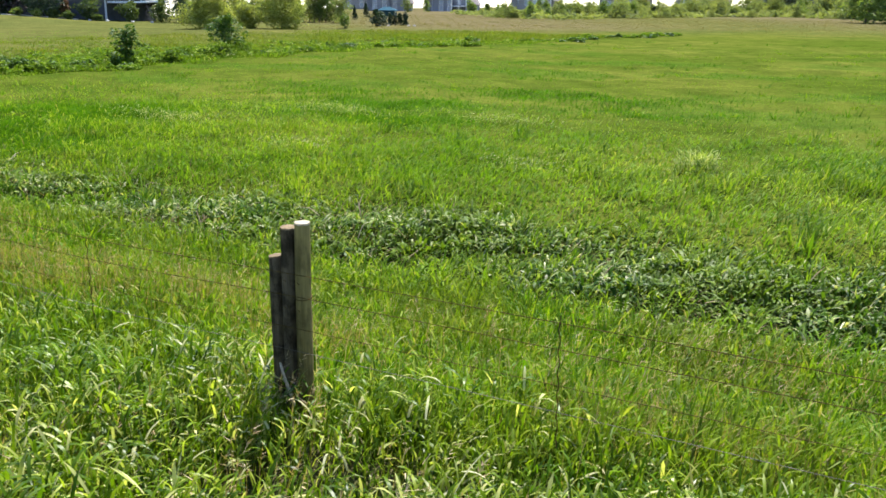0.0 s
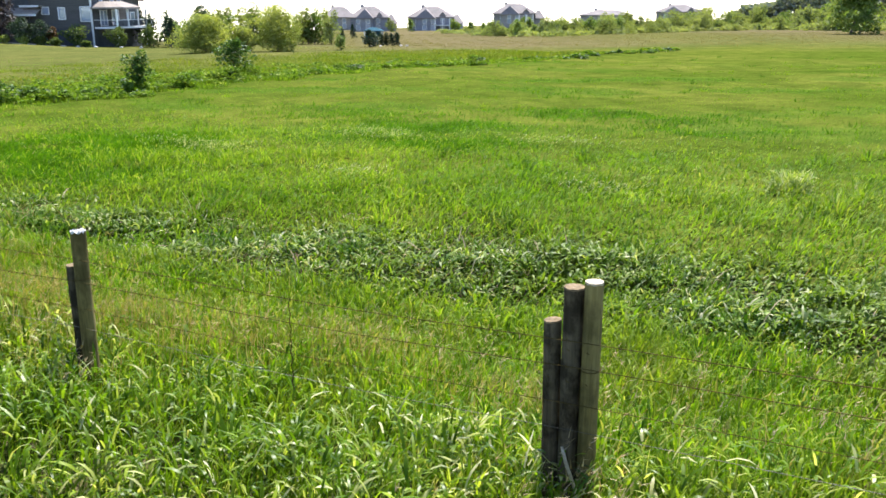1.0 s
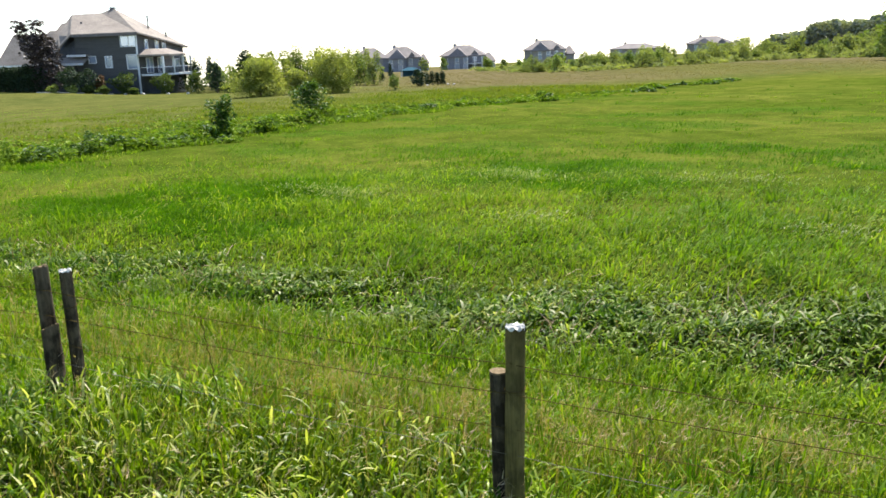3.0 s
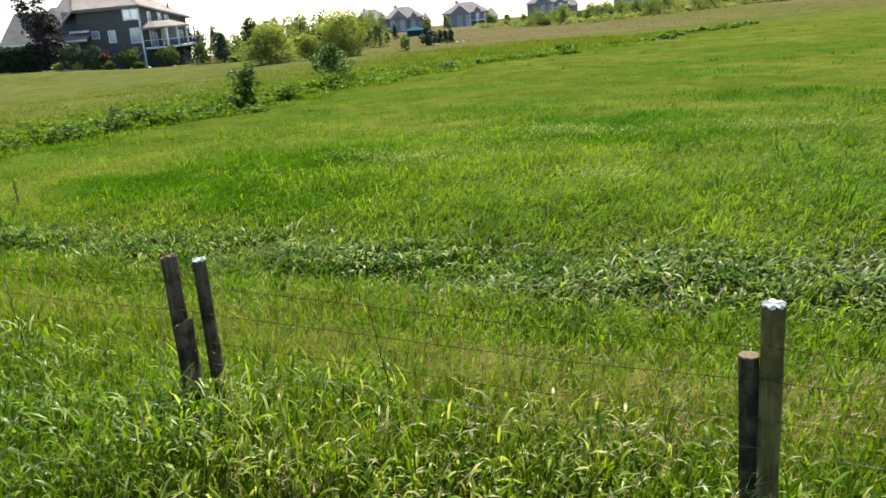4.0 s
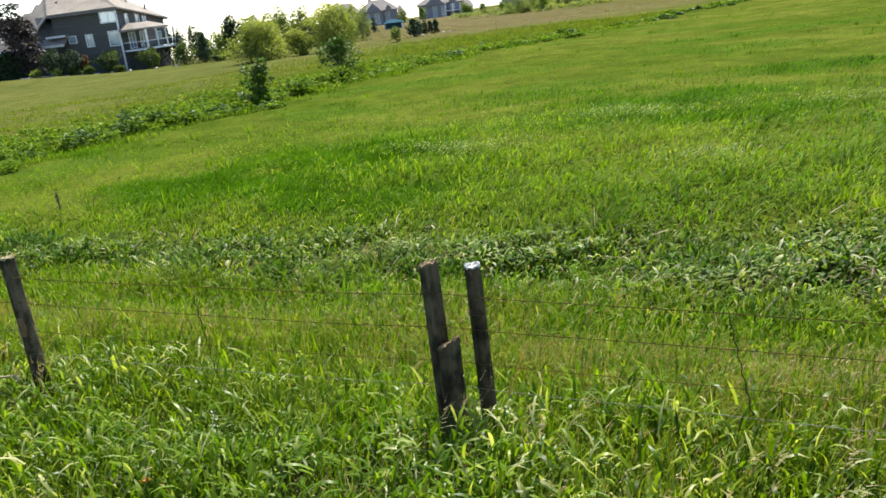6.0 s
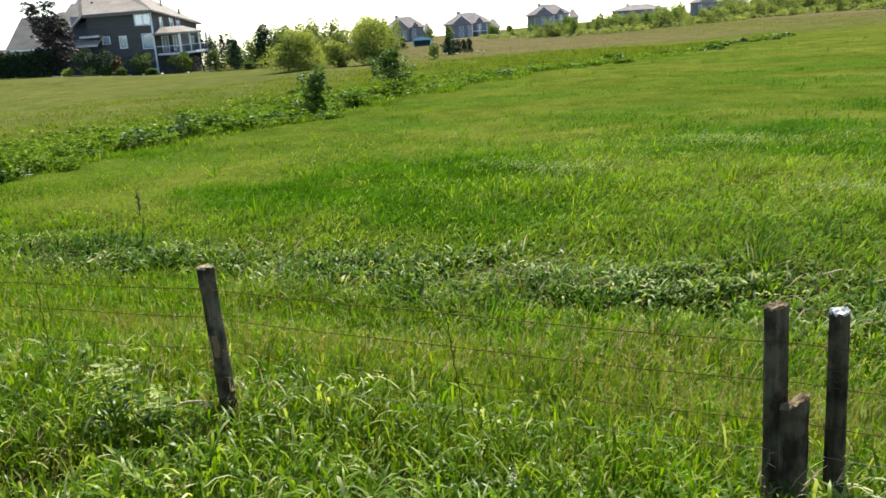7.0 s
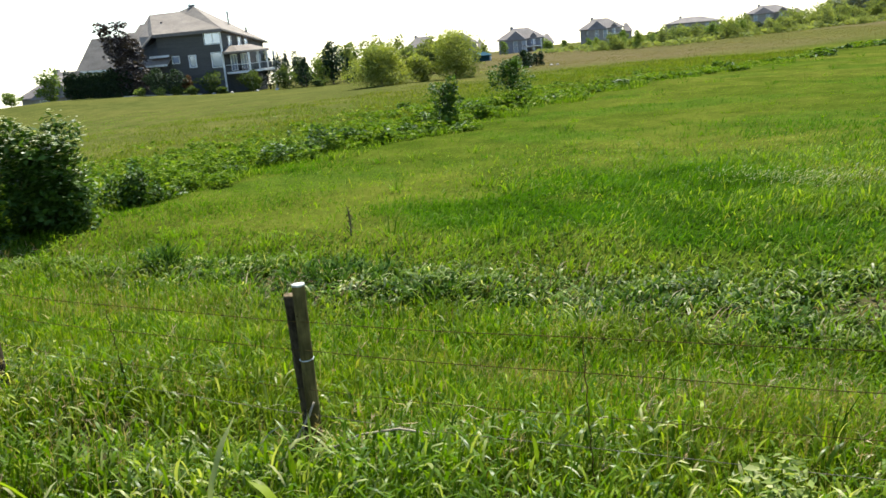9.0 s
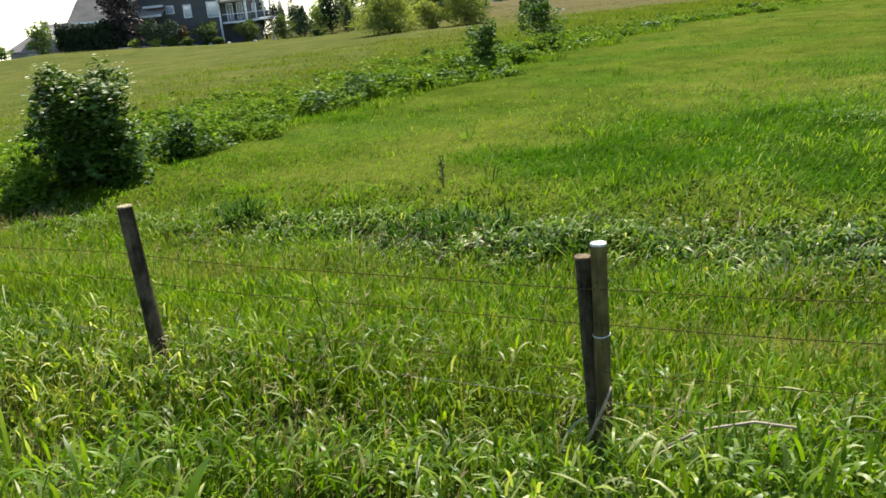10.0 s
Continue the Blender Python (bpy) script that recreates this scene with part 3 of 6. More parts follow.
def weeds_ditch():
    x, y = scatter(9.2, 14.6, 520)
    hold = smoothstep(0.3, 0.62, lumps(x, y, 1.5, 1.0)) * (1 - 0.6 * smoothstep(0.55, 0.8, lumps(x, y, 1.3, 6.0)) * smoothstep(-6, -10, x))
    keep = rng.random(len(x)) < np.exp(-((y - ditch_mid(x)) / 1.35) ** 4) * np.minimum(0.22 + 0.75 * hold + 0.4 * smoothstep(-13, -8, x), 1) * (1 - 0.6 * smoothstep(-13, -8, x) * smoothstep(0.5, 1.1, ditch_mid(x) - y))
    x, y = x[keep], y[keep]
    n = len(x)
    high = 0.36 * np.exp(-((y - ditch_mid(x)) / 1.2) ** 2) * (0.25 + 0.9 * lumps(x, y, 1.5, 1.0)) * (0.4 + 0.8 * lumps(x, y, 5.1, 2.0)) * rng.random(n) ** 0.5
    leaves = blades(x, y, rng.uniform(0.11, 0.26, n), rng.uniform(0.022, 0.050, n), rng.normal(-0.2, 1.7, n), rng.uniform(0.2, 1.2, n), rng.uniform(0.5, 1.8, n), 3, lift=high)
    x, y = scatter(9.2, 14.6, 2.2)
    keep = rng.random(len(x)) < np.exp(-((y - ditch_mid(x)) / 1.1) ** 4) * lumps(x, y, 1.5, 1.0) * 1.3
    x, y = x[keep], y[keep]
    clump = tufts(x, y, 20, 0.5 * (0.5 + 0.8 * lumps(x, y, 1.5, 1.0)), 0.017, 0.2, (0.6, 2.0), 2, 0.9)
    stuff("ditch_weeds", [leaves, clump], DITCH, "wind-blown leafy weeds and reed grass in the ditch", "weeds")
    x, y = scatter(9.6, 14.0, 52)
    keep = rng.random(len(x)) < np.exp(-((y - ditch_mid(x)) / 1.2) ** 2) * (0.15 + 0.85 * smoothstep(0.5, 0.8, lumps(x, y, 1.3, 6.0))) * (0.25 + 0.75 * smoothstep(-6, -10, x))
    x, y = x[keep], y[keep]
    n = len(x)
    stuff("dead_stalks", [blades(x, y, rng.uniform(0.12, 0.5, n), rng.uniform(0.008, 0.02, n), rng.normal(-0.2, 1.2, n), rng.uniform(0.3, 1.3, n), rng.uniform(0.1, 1.2, n), 2, lift=0.25 * rng.random(n))], STRAW, "dry tan and brown dead stalks between the ditch weeds", "weeds")


def grass_meadow():
    groups = []
    x, y = scatter(9.0, 30, 130)
    keep = rng.random(len(x)) < (1.0 - smoothstep(13, 30, y) * 0.97) * (1 - 0.85 * ditch_bare(x, y)) * (1 - 0.35 * mown(x, y)) * (1 - 0.75 * np.minimum(lush_at(x, y), 1))
    x, y = x[keep], y[keep]
    n = len(x)
    le = rng.uniform(0.13, 0.34, n) * (1 - 0.55 * smoothstep(15, 28, y)) * (0.7 + 0.5 * lumps(x, y, 0.8, 3.0)) * (1 - 0.6 * mown(x, y))
    groups.append(blades(x, y, le, rng.uniform(0.014, 0.028, n), wind(n), rng.uniform(0, 0.6, n), rng.uniform(0.3, 1.6, n), 2))
    x, y = scatter(9.0, 30, 120)
    keep = rng.random(len(x)) < (1.0 - smoothstep(14, 29, y)) * (0.4 + 0.8 * lumps(x, y, 2.2, 1.0)) * (1 - 0.85 * ditch_bare(x, y)) * (1 - 0.85 * mown(x, y)) * (1 - 0.8 * np.minimum(lush_at(x, y), 1))
    x, y = x[keep], y[keep]
    n = len(x)
    high = 0.3 * (1 - 0.5 * smoothstep(15, 26, y)) * (0.4 + 0.8 * lumps(x, y, 2.2, 1.0)) * rng.random(n)
    groups.append(blades(x, y, rng.uniform(0.1, 0.24, n), rng.uniform(0.014, 0.03, n), wind(n, 1.2), rng.uniform(0.2, 1.0, n), rng.uniform(0.4, 1.5, n), 2, lift=high))
    x, y = scatter(10.0, 34, 1.1)
    keep = rng.random(len(x)) < (1.0 - 0.92 * smoothstep(14, 30, y)) * 1.3 * lumps(x, y, 0.8, 3.0) * (1 - 0.9 * mown(x, y)) * (1 - 0.9 * np.minimum(lush_at(x, y), 1))
    x, y = x[keep], y[keep]
    groups.append(tufts(x, y, 24, 0.42 * (0.6 + 0.7 * lumps(x, y, 0.8, 3.0)) * (1 - 0.4 * smoothstep(16, 30, y)), 0.022, 0.2, (0.4, 1.7), 2))
    far = []
    x, y = scatter(17, 58, 26)
    keep = rng.random(len(x)) < smoothstep(16, 27, y) * smoothstep(60, 36, y)
    x, y = x[keep], y[keep]
    n = len(x)
    far.append(blades(x, y, rng.uniform(0.05, 0.15, n), rng.uniform(0.03, 0.08, n), wind(n, 1.5), rng.uniform(0.3, 1.1, n), rng.uniform(0.5, 1.4, n), 1, twist=1.5))
    x, y = scatter(24, 70, 0.1)
    x, y = x[x > strip_x(y)], y[x > strip_x(y)]
    far.append(tufts(x, y, 14, np.full(len(x), 0.24), 0.05, 0.3, (0.4, 1.5), 1))
    x, y = scatter(12.5, 34, 520)
    lush = lush_at(x, y) * (1 - 0.5 * smoothstep(20, 30, y)) + 0.25 * smoothstep(0.6, 0.85, lumps(x, y, 0.55, 2.6)) * smoothstep(13, 15, y) * smoothstep(26, 21, y)
    keep = rng.random(len(x)) < lush * (0.6 + 0.6 * lumps(x, y, 1.7, 0.5))
    x, y = x[keep], y[keep]
    n = len(x)
    x2, y2 = scatter(17, 78, 0.09)
    near = (lumps(x2, y2, 0.4, 2.0) > 0.45) & (x2 > strip_x(y2))
    x2, y2 = x2[near], y2[near]
    x3, y3 = scatter(19, 50, 34)
    keep = (x3 > strip_x(y3) + 1.5) & (rng.random(len(x3)) < 0.55 * streaks(x3, y3))
    x3, y3 = x3[keep], y3[keep]
    k3 = len(x3)
    soft = blades(x3, y3, rng.uniform(0.1, 0.22, k3), rng.uniform(0.03, 0.06, k3), wind(k3, 1.5), rng.uniform(0.1, 0.9, k3), rng.uniform(0.4, 1.4, k3), 1)
    stuff("lush_grass", [soft, tufts(x2, y2, 16, np.full(len(x2), 0.3), 0.045, 0.28, (0.4, 1.5), 1), blades(x, y, rng.uniform(0.12, 0.26, n), rng.uniform(0.010, 0.020, n) * (0.6 + y / 30), wind(n), rng.uniform(0.1, 0.8, n), rng.uniform(0.4, 1.5, n), 2)], LUSH, "darker lush patch of longer grass in the field", "grass")
    stuff("far_meadow_grass", far, FARMEADOW, "short soft green grass over the far half of the field", "grass")
    stuff("meadow_grass", groups, MEADOW, "short bright green meadow grass across the field", "grass")


def grass_dry():
    x, y = scatter(60, 180, 7.0)
    keep = (y - tan_from(x) > 44 * rng.random(len(x)) - 16) & ((x > -68) | (y > 112)) & (x > -20 - 0.9 * y)
    x, y = x[keep], y[keep]
    n = len(x)
    stuff("dry_grass", [blades(x, y, rng.uniform(0.1, 0.24, n), rng.uniform(0.05, 0.13, n), wind(n, 1.5), rng.uniform(0.4, 1.1, n), rng.uniform(0.3, 1.1, n), 1, twist=1.5)], TANGRASS, "tall uncut grass gone tan with seed", "grass")


def seed_heads():
    groups = []
    x, y = scatter(3.4, 9.8, 40)
    keep = lumps(x, y, 0.9, 4.0) * (0.5 + lumps(x, y, 2.3, 1.0)) * rng.random(len(x)) > 0.42
    x, y = x[keep], y[keep]
    for sx, sy in STATIONS:
        x = np.concatenate([x, sx + rng.normal(0, 0.26, 26)])
        y = np.concatenate([y, sy - rng.uniform(0.08, 0.45, 26)])
    n = len(x)
    h = rng.uniform(0.45, 0.82, n)
    turn, lean, bend = rng.normal(-0.2, 0.5, n), rng.uniform(0.02, 0.25, n), rng.uniform(0.2, 0.7, n)
    groups.append(blades(x, y, h, np.full(n, 0.004), turn, lean, bend, 2))
    reach = h * np.sin(lean + bend * 0.5)
    tx, ty, tz = x + np.cos(turn) * reach, y + np.sin(turn) * reach, h * np.cos(lean + bend * 0.5)
    for k in range(6):
        f = 0.70 + 0.3 * rng.random(n)
        groups.append(blades(x + (tx - x) * f, y + (ty - y) * f, rng.uniform(0.04, 0.10, n), rng.uniform(0.008, 0.015, n), turn + rng.normal(0, 1.0, n), rng.uniform(0.1, 1.2, n), rng.uniform(0.0, 0.8, n), 1, lift=tz * f))
    stuff("seed_heads", groups, SEED, "pale tan grass seed heads nodding over the verge", "grass")


TAN_SPOTS = ((-13.4, 7.2, 1.6, 0.9), (-12.0, 6.7, 1.0, 0.6), (-9.6, 7.1, 1.3, 0.7), (-8.0, 7.7, 0.9, 0.8), (-1.9, 6.6, 0.9, 0.5), (-18.7, 6.9, 0.7, 0.5), (-20.8, 7.4, 0.9, 0.5), (-5.6, 7.0, 0.8, 0.4))


def grass_tan():
    """Fine brownish panicles that stand in patches beyond the fence."""
    x, y = scatter(5.6, 9.8, 420)
    hold = 1.0 * sum(np.exp(-((x - a) / b) ** 2 - ((y - c) / d) ** 2) for a, c, b, d in TAN_SPOTS) + 0.15 * smoothstep(0.6, 0.85, lumps(x, y, 0.9, 4.0))
    keep = rng.random(len(x)) < np.clip(hold, 0, 0.9) * (0.2 + 0.9 * lumps(x, y, 4.1, 0.3))
    x, y = x[keep], y[keep]
    n = len(x)
    h = rng.uniform(0.3, 0.56, n)
    turn, lean, bend = wind(n, 0.7), rng.uniform(0.0, 0.25, n), rng.uniform(0.1, 0.6, n)
    groups = [blades(x, y, h, np.full(n, 0.0035), turn, lean, bend, 2)]
    reach = h * np.sin(lean + bend * 0.5)
    for k in range(4):
        f = 0.62 + 0.36 * rng.random(n)
        groups.append(blades(x + np.cos(turn) * reach * f, y + np.sin(turn) * reach * f, rng.uniform(0.03, 0.08, n), rng.uniform(0.005, 0.012, n), turn + rng.normal(0, 1.1, n), rng.uniform(0.1, 1.1, n), rng.uniform(0.0, 0.7, n), 1, lift=h * np.cos(lean + bend * 0.5) * f))
    stuff("tan_grass", groups, TANSEED, "fine brownish grass panicles in patches beyond the fence", "grass")


def dry_leaves():
    """Long pale dry leaves, glint put into their colour, hanging over in the verge and round the posts."""
    x, y = scatter(2.6, 5.9, 1.7)
    for sx, sy in STATIONS:
        x = np.concatenate([x, sx + rng.normal(0, 0.4, 9)])
        y = np.concatenate([y, sy - rng.uniform(0.1, 0.6, 9)])
    n = len(x)
    stuff("pale_blades", [blades(x, y, rng.uniform(0.16, 0.36, n), rng.uniform(0.012, 0.022, n), rng.uniform(0, 6.28, n), rng.uniform(0.2, 1.0, n), rng.uniform(0.6, 1.7, n), 4, lift=rng.uniform(0.15, 0.5, n))], PALE_BLADE, "long pale dry grass leaves with painted glint, bent over in the verge", "grass")


def silver_heads():
    """Pale silvery heads that lie in drifts over the field."""
    groups = []
    for px, py, rx, ry, m in ((-20.4, 19.2, 1.7, 0.55, 900), (-17.3, 23.2, 1.6, 0.55, 700), (-14.4, 17.4, 1.1, 0.4, 320), (-11.4, 23.6, 1.5, 0.5, 380), (-8.3, 17.6, 0.9, 0.35, 220)):
        x, y = px + rx * rng.normal(0, 0.6, m), py + ry * rng.normal(0, 0.6, m)
        groups.append(blades(x, y, rng.uniform(0.06, 0.13, m), rng.uniform(0.010, 0.020, m), wind(m, 0.8), rng.uniform(0.4, 1.1, m), rng.uniform(0.3, 1.2, m), 2, lift=rng.uniform(0.05, 0.28, m)))
    stuff("silver_heads", groups, SILVER, "pale silvery grass heads in wind-laid drifts", "grass")


def grass_rough():
    """Uncut grass between the weed strip and the lawn."""
    n = 80000
    y = 8 + 74 * rng.random(n) ** 1.2
    u = rng.random(n)
    x = strip_x(y) - 2.0 - u * (30 - 0.15 * y)
    keep = (rng.random(n) < (1 - 0.55 * u) * (0.35 + 0.8 * lumps(x, y, 0.8, 2.2))) & in_sight(x, y)
    x, y, u = x[keep], y[keep], u[keep]
    n = len(x)
    tall = rng.uniform(0.14, 0.45, n) * (1 - 0.45 * u) * (0.5 + 0.7 * lumps(x, y, 0.8, 2.2))
    stuff("rough_grass", [blades(x, y, tall, rng.uniform(0.016, 0.034, n) * (0.6 + y / 60), wind(n, 1.4), rng.uniform(0, 0.6, n), rng.uniform(0.2, 1.3, n), 2)], ROUGHGRASS, "uncut green and tan grass behind the weed strip", "grass")


grass_near()
grass_tan()
dry_leaves()
silver_heads()
grass_rough()
grass_fence()
weeds_ditch()
grass_meadow()
grass_dry()
seed_heads()


# ---- leafy strip across the field ----
def leafy_strip():
    kinds = {"leafy_weeds": [[], []], "dark_weeds": [[], []]}
    for (y0, y1, wide, count, size, rad, high) in ((9, 24, 9.0, 190, 0.11, 0.5, 0.66), (24, 40, 9.5, 190, 0.13, 0.55, 0.6), (40, 62, 7.0, 100, 0.16, 0.6, 0.32), (62, 92, 2.0, 90, 0.2, 0.6, 0.26)):
        for k in range(count):
            y = rng.uniform(y0, y1)
            front = rng.random() < 0.42
            u = 0.22 * rng.random() if front else rng.random() ** 0.8
            x = float(strip_x(y)) - 0.4 + 0.8 * math.sin(y * 0.47) + 0.6 * math.sin(y * 1.1) + 0.5 * math.sin(y * 2.7 + 1) - u * wide
            r = rad * rng.uniform(0.4, 1.25) * (1.0 if front else 0.7)
            h = high * rng.uniform(0.25, 1.15) * (1.0 if front else 0.5) * (0.6 + 0.6 * math.sin(y * 0.7 + 2) ** 2)
            m = int(300 * r * (r + h))
            a, c = rng.uniform(0, 2 * np.pi, m), rng.random(m) ** 0.8
            rr = r * np.sqrt(1 - c * c * 0.85) * rng.uniform(0.55, 1.08, m)
            px, py = x + rr * np.cos(a), y + rr * np.sin(a)
            pz = land(px, py) + 0.04 + h * c * rng.uniform(0.75, 1.1, m)
            kind = kinds["dark_weeds" if rng.random() < (0.34 if front and (y < 42 or y > 62) else 0.06) else "leafy_weeds"]
            kind[0].append(np.stack([px, py, pz], 1)), kind[1].append(np.full(m, size))
    for (y0, y1, wide, n, size, high) in ((9, 24, 17.0, 13000, 0.12, 0.32), (24, 42, 15.0, 14000, 0.14, 0.3), (42, 62, 8.0, 5000, 0.17, 0.22)):
        y, u = rng.uniform(y0, y1, n), rng.random(n) ** 1.3
        x = strip_x(y) - 0.4 + 0.8 * np.sin(y * 0.47) + 0.6 * np.sin(y * 1.1) + 0.5 * np.sin(y * 2.7 + 1) - u * wide
        cover = lumps(x, y, 1.9, 1.3) * (0.5 + 0.8 * lumps(x, y, 0.7, 0.2))
        keep = rng.random(n) < smoothstep(0.2, 0.65, cover) * (1 - 0.7 * u) * (1 - 0.6 * smoothstep(0.25, 0.5, u))
        x, y, u, cover = x[keep], y[keep], u[keep], cover[keep]
        kinds["leafy_weeds"][0].append(np.stack([x, y, land(x, y) + 0.04 + high * (0.25 + cover) * (1 - 0.5 * u) * rng.random(len(x)) ** 0.6], 1))
        kinds["leafy_weeds"][1].append(np.full(len(x), size))
    n = 26000
    y = 9 + 60 * rng.random(n) ** 1.4
    u = rng.random(n)
    x = strip_x(y) + 0.45 * np.sin(y * 1.1) + 0.4 - u * (9.0 - 0.08 * y)
    long = rng.uniform(0.15, 0.5, n) * (0.35 + 0.8 * lumps(x, y, 1.2, 4.0)) * (1 - 0.5 * u) * (1 - 0.4 * smoothstep(38, 60, y))
    stalks = blades(x, y, long, rng.uniform(0.015, 0.035, n) * (0.7 + y / 40), wind(n, 1.3), rng.uniform(0, 0.5, n), rng.uniform(0.2, 1.5, n), 2)
    for name, mat, label in (("leafy_weeds", WEED, "bright green broad-leaved weeds in an overgrown strip across the field"), ("dark_weeds", BUSH, "dark green low bushy clumps along the weed strip")):
        pts, sizes = np.concatenate(kinds[name][0]), np.concatenate(kinds[name][1])
        groups = [leaf_cloud(pts, sizes, 0.45, 0.15, 1.6)] + ([stalks] if name == "leafy_weeds" else [])
        stuff(name, groups, mat, label, "weeds")


leafy_strip()


# ---- fence ----
def fence_post(top, base_shift, r, wood, end, label, square_cut=0.0, collar=0.0, ragged=False, scar=None, tie=None):
    """A round post from a little under the ground to its top; base_shift: how far the foot stands off the top's plumb.
    Drying checks run down its side; scar: heights between which the outer wood has split away."""
    x, y, z = top
    bx, by = x + base_shift[0], y + base_shift[1]
    foot = float(land(bx, by)) - 0.12
    r2 = random.Random(int(abs(x * 1000)))
    post = thing("fence_post", pose(bx, by, foot), label, "fence post", "posts of the wire fence")
    h = z - foot
    n, rows = 28, 22
    checks = [(r2.uniform(0, 2 * math.pi), r2.uniform(0.05, 0.11), r2.uniform(0.0, 0.5), r2.uniform(0.6, 1.0)) for k in range(5)]
    knots = [(r2.uniform(0, 2 * math.pi), r2.uniform(0.15, 0.9), r2.uniform(0.06, 0.12)) for k in range(4)]
    phase = r2.uniform(0, 6)

    def rad(a, f):
        """Radius of the shaft at an angle and a share of its height."""
        v = 1.05 - 0.07 * f + 0.018 * math.sin(3 * a + 4 * f + phase) + 0.014 * math.sin(7 * a - 9 * f) + 0.012 * math.sin(17 * f + phase)
        for ca, deep, f0, f1 in checks:
            if f0 < f < f1:
                d = math.atan2(math.sin(a - ca - 0.3 * f), math.cos(a - ca - 0.3 * f))
                v -= deep * math.exp(-(d / 0.10) ** 2)
        for ka, kf, kr in knots:
            d = math.atan2(math.sin(a - ka), math.cos(a - ka))
            v += kr * math.exp(-(d / 0.28) ** 2 - ((f - kf) * h / 0.035) ** 2)
        return r * v

    turns = [2 * math.pi * k / n for k in range(n)]
    verts = []
    for i in range(rows + 1):
        f = i / rows
        verts += [(-base_shift[0] * f + rad(a, f) * math.cos(a), -base_shift[1] * f + rad(a, f) * math.sin(a), h * f + (square_cut * r * math.cos(a) if i == rows else 0)) for a in turns]
    part("shaft", Shape().add(verts, [(i * n + k, i * n + (k + 1) % n, (i + 1) * n + (k + 1) % n, (i + 1) * n + k) for i in range(rows) for k in range(n)] + [tuple(range(n))[::-1]]), wood, post, smooth=True)
    tx, ty = -base_shift[0], -base_shift[1]
    cap, ring = Shape(), []
    for share, dz in ((1.015, -0.006), (1.0, 0.006), (0.6, 0.008)):
        ring.append([(tx + rad(a, 1) * share * math.cos(a), ty + rad(a, 1) * share * math.sin(a), h + dz + square_cut * r * share * math.cos(a) + (r2.uniform(-0.008, 0.016) if ragged else r2.uniform(-0.002, 0.002))) for a in turns])
    cap.add([p for g in ring for p in g] + [(tx, ty, h + 0.006)], [(i * n + k, i * n + (k + 1) % n, (i + 1) * n + (k + 1) % n, (i + 1) * n + k) for i in range(2) for k in range(n)] + [(2 * n + k, 2 * n + (k + 1) % n, 3 * n) for k in range(n)])
    part("cut_end", cap, end, post, "pale sawn end" if end is not CUT_RED else "reddish rotten sawn end")
    if collar:
        zc = collar - foot
        f = zc / h
        part("wire_wrap", Shape().tube([(-base_shift[0] * f + (r * 1.06) * math.cos(a), -base_shift[1] * f + (r * 1.06) * math.sin(a), zc + 0.006 * math.sin(a)) for a in [2 * math.pi * k / 20 for k in range(21)]], [0.0045 if tie else 0.004] * 21, 5, False), tie or WIRE, post, "bright wire tie" if tie else "")
    for zs in (0.24, 0.03):
        if zs < z - 0.05:
            f = (zs - foot) / h
            part("staple", Shape().tube([(-base_shift[0] * f + 1.04 * r * math.cos(a), -base_shift[1] * f + 1.04 * r * math.sin(a), zs - foot + 0.012 * math.cos(3 * a)) for a in (-1.75, -1.65, -1.55, -1.45)], [0.0028] * 4, 5), WIRE, post)
    if scar:
        patch, cols, steps = Shape(), 9, 8
        grid = []
        for i in range(steps + 1):
            f = (scar[0] + (scar[1] - scar[0]) * i / steps - foot) / h
            for k in range(cols + 1):
                a = -1.1 + 0.95 * (k / cols - 0.5) * (1 - 0.35 * abs(2 * i / steps - 1) ** 2) + 0.05 * math.sin(5 * i)
                edge = 0.0 if 0 < k < cols and 0 < i < steps else -0.012
                grid.append((-base_shift[0] * f + (rad(a, f) + 0.004 + edge + r2.uniform(0, 0.002)) * math.cos(a), -base_shift[1] * f + (rad(a, f) + 0.004 + edge) * math.sin(a), f * h))
        patch.add(grid, [(i * (cols + 1) + k, i * (cols + 1) + k + 1, (i + 1) * (cols + 1) + k + 1, (i + 1) * (cols + 1) + k) for i in range(steps) for k in range(cols)])
        part("bare_patch", patch, SCAR, post, "bare reddish split wood")
        f0, f1 = (scar[0] - 0.05 - foot) / h, (scar[1] - 0.02 - foot) / h
        a = -1.72
        part("splinter", Shape().tube([(-base_shift[0] * f + (r * 1.07) * math.cos(a), -base_shift[1] * f + (r * 1.07) * math.sin(a), f * h) for f in (f0, 0.5 * f0 + 0.5 * f1, f1)], [0.003, 0.007, 0.002], 6), CUT, post, "pale standing splinter")
    return post


OLD = "weathered dark round wooden fence post standing in tall grass"
NEW = "olive treated round wooden fence post standing in tall grass"
fence_post((-4.385, 5.46, 0.685), (-0.01, 0.0), 0.058, POST_NEW, CUT, NEW, 0.0, 0.12)
fence_post((-4.515, 5.47, 0.63), (0.0, 0.0), 0.066, POST_OLD, CUT_RED, OLD)
fence_post((-4.655, 5.48, 0.39), (0.02, 0.0), 0.057, POST_OLD, CUT_RED, "short weathered grey fence post leaning on its neighbours", 0.12)
fence_post((-8.955, 5.46, 0.46), (-0.03, 0.0), 0.064, POST_NEW, CUT_WHITE, NEW, 0.0, 0.05, True)
fence_post((-9.085, 5.47, 0.14), (0.02, 0.0), 0.058, POST_OLD, CUT_RED, "short dark weathered fence post beside a taller one", 0.0)
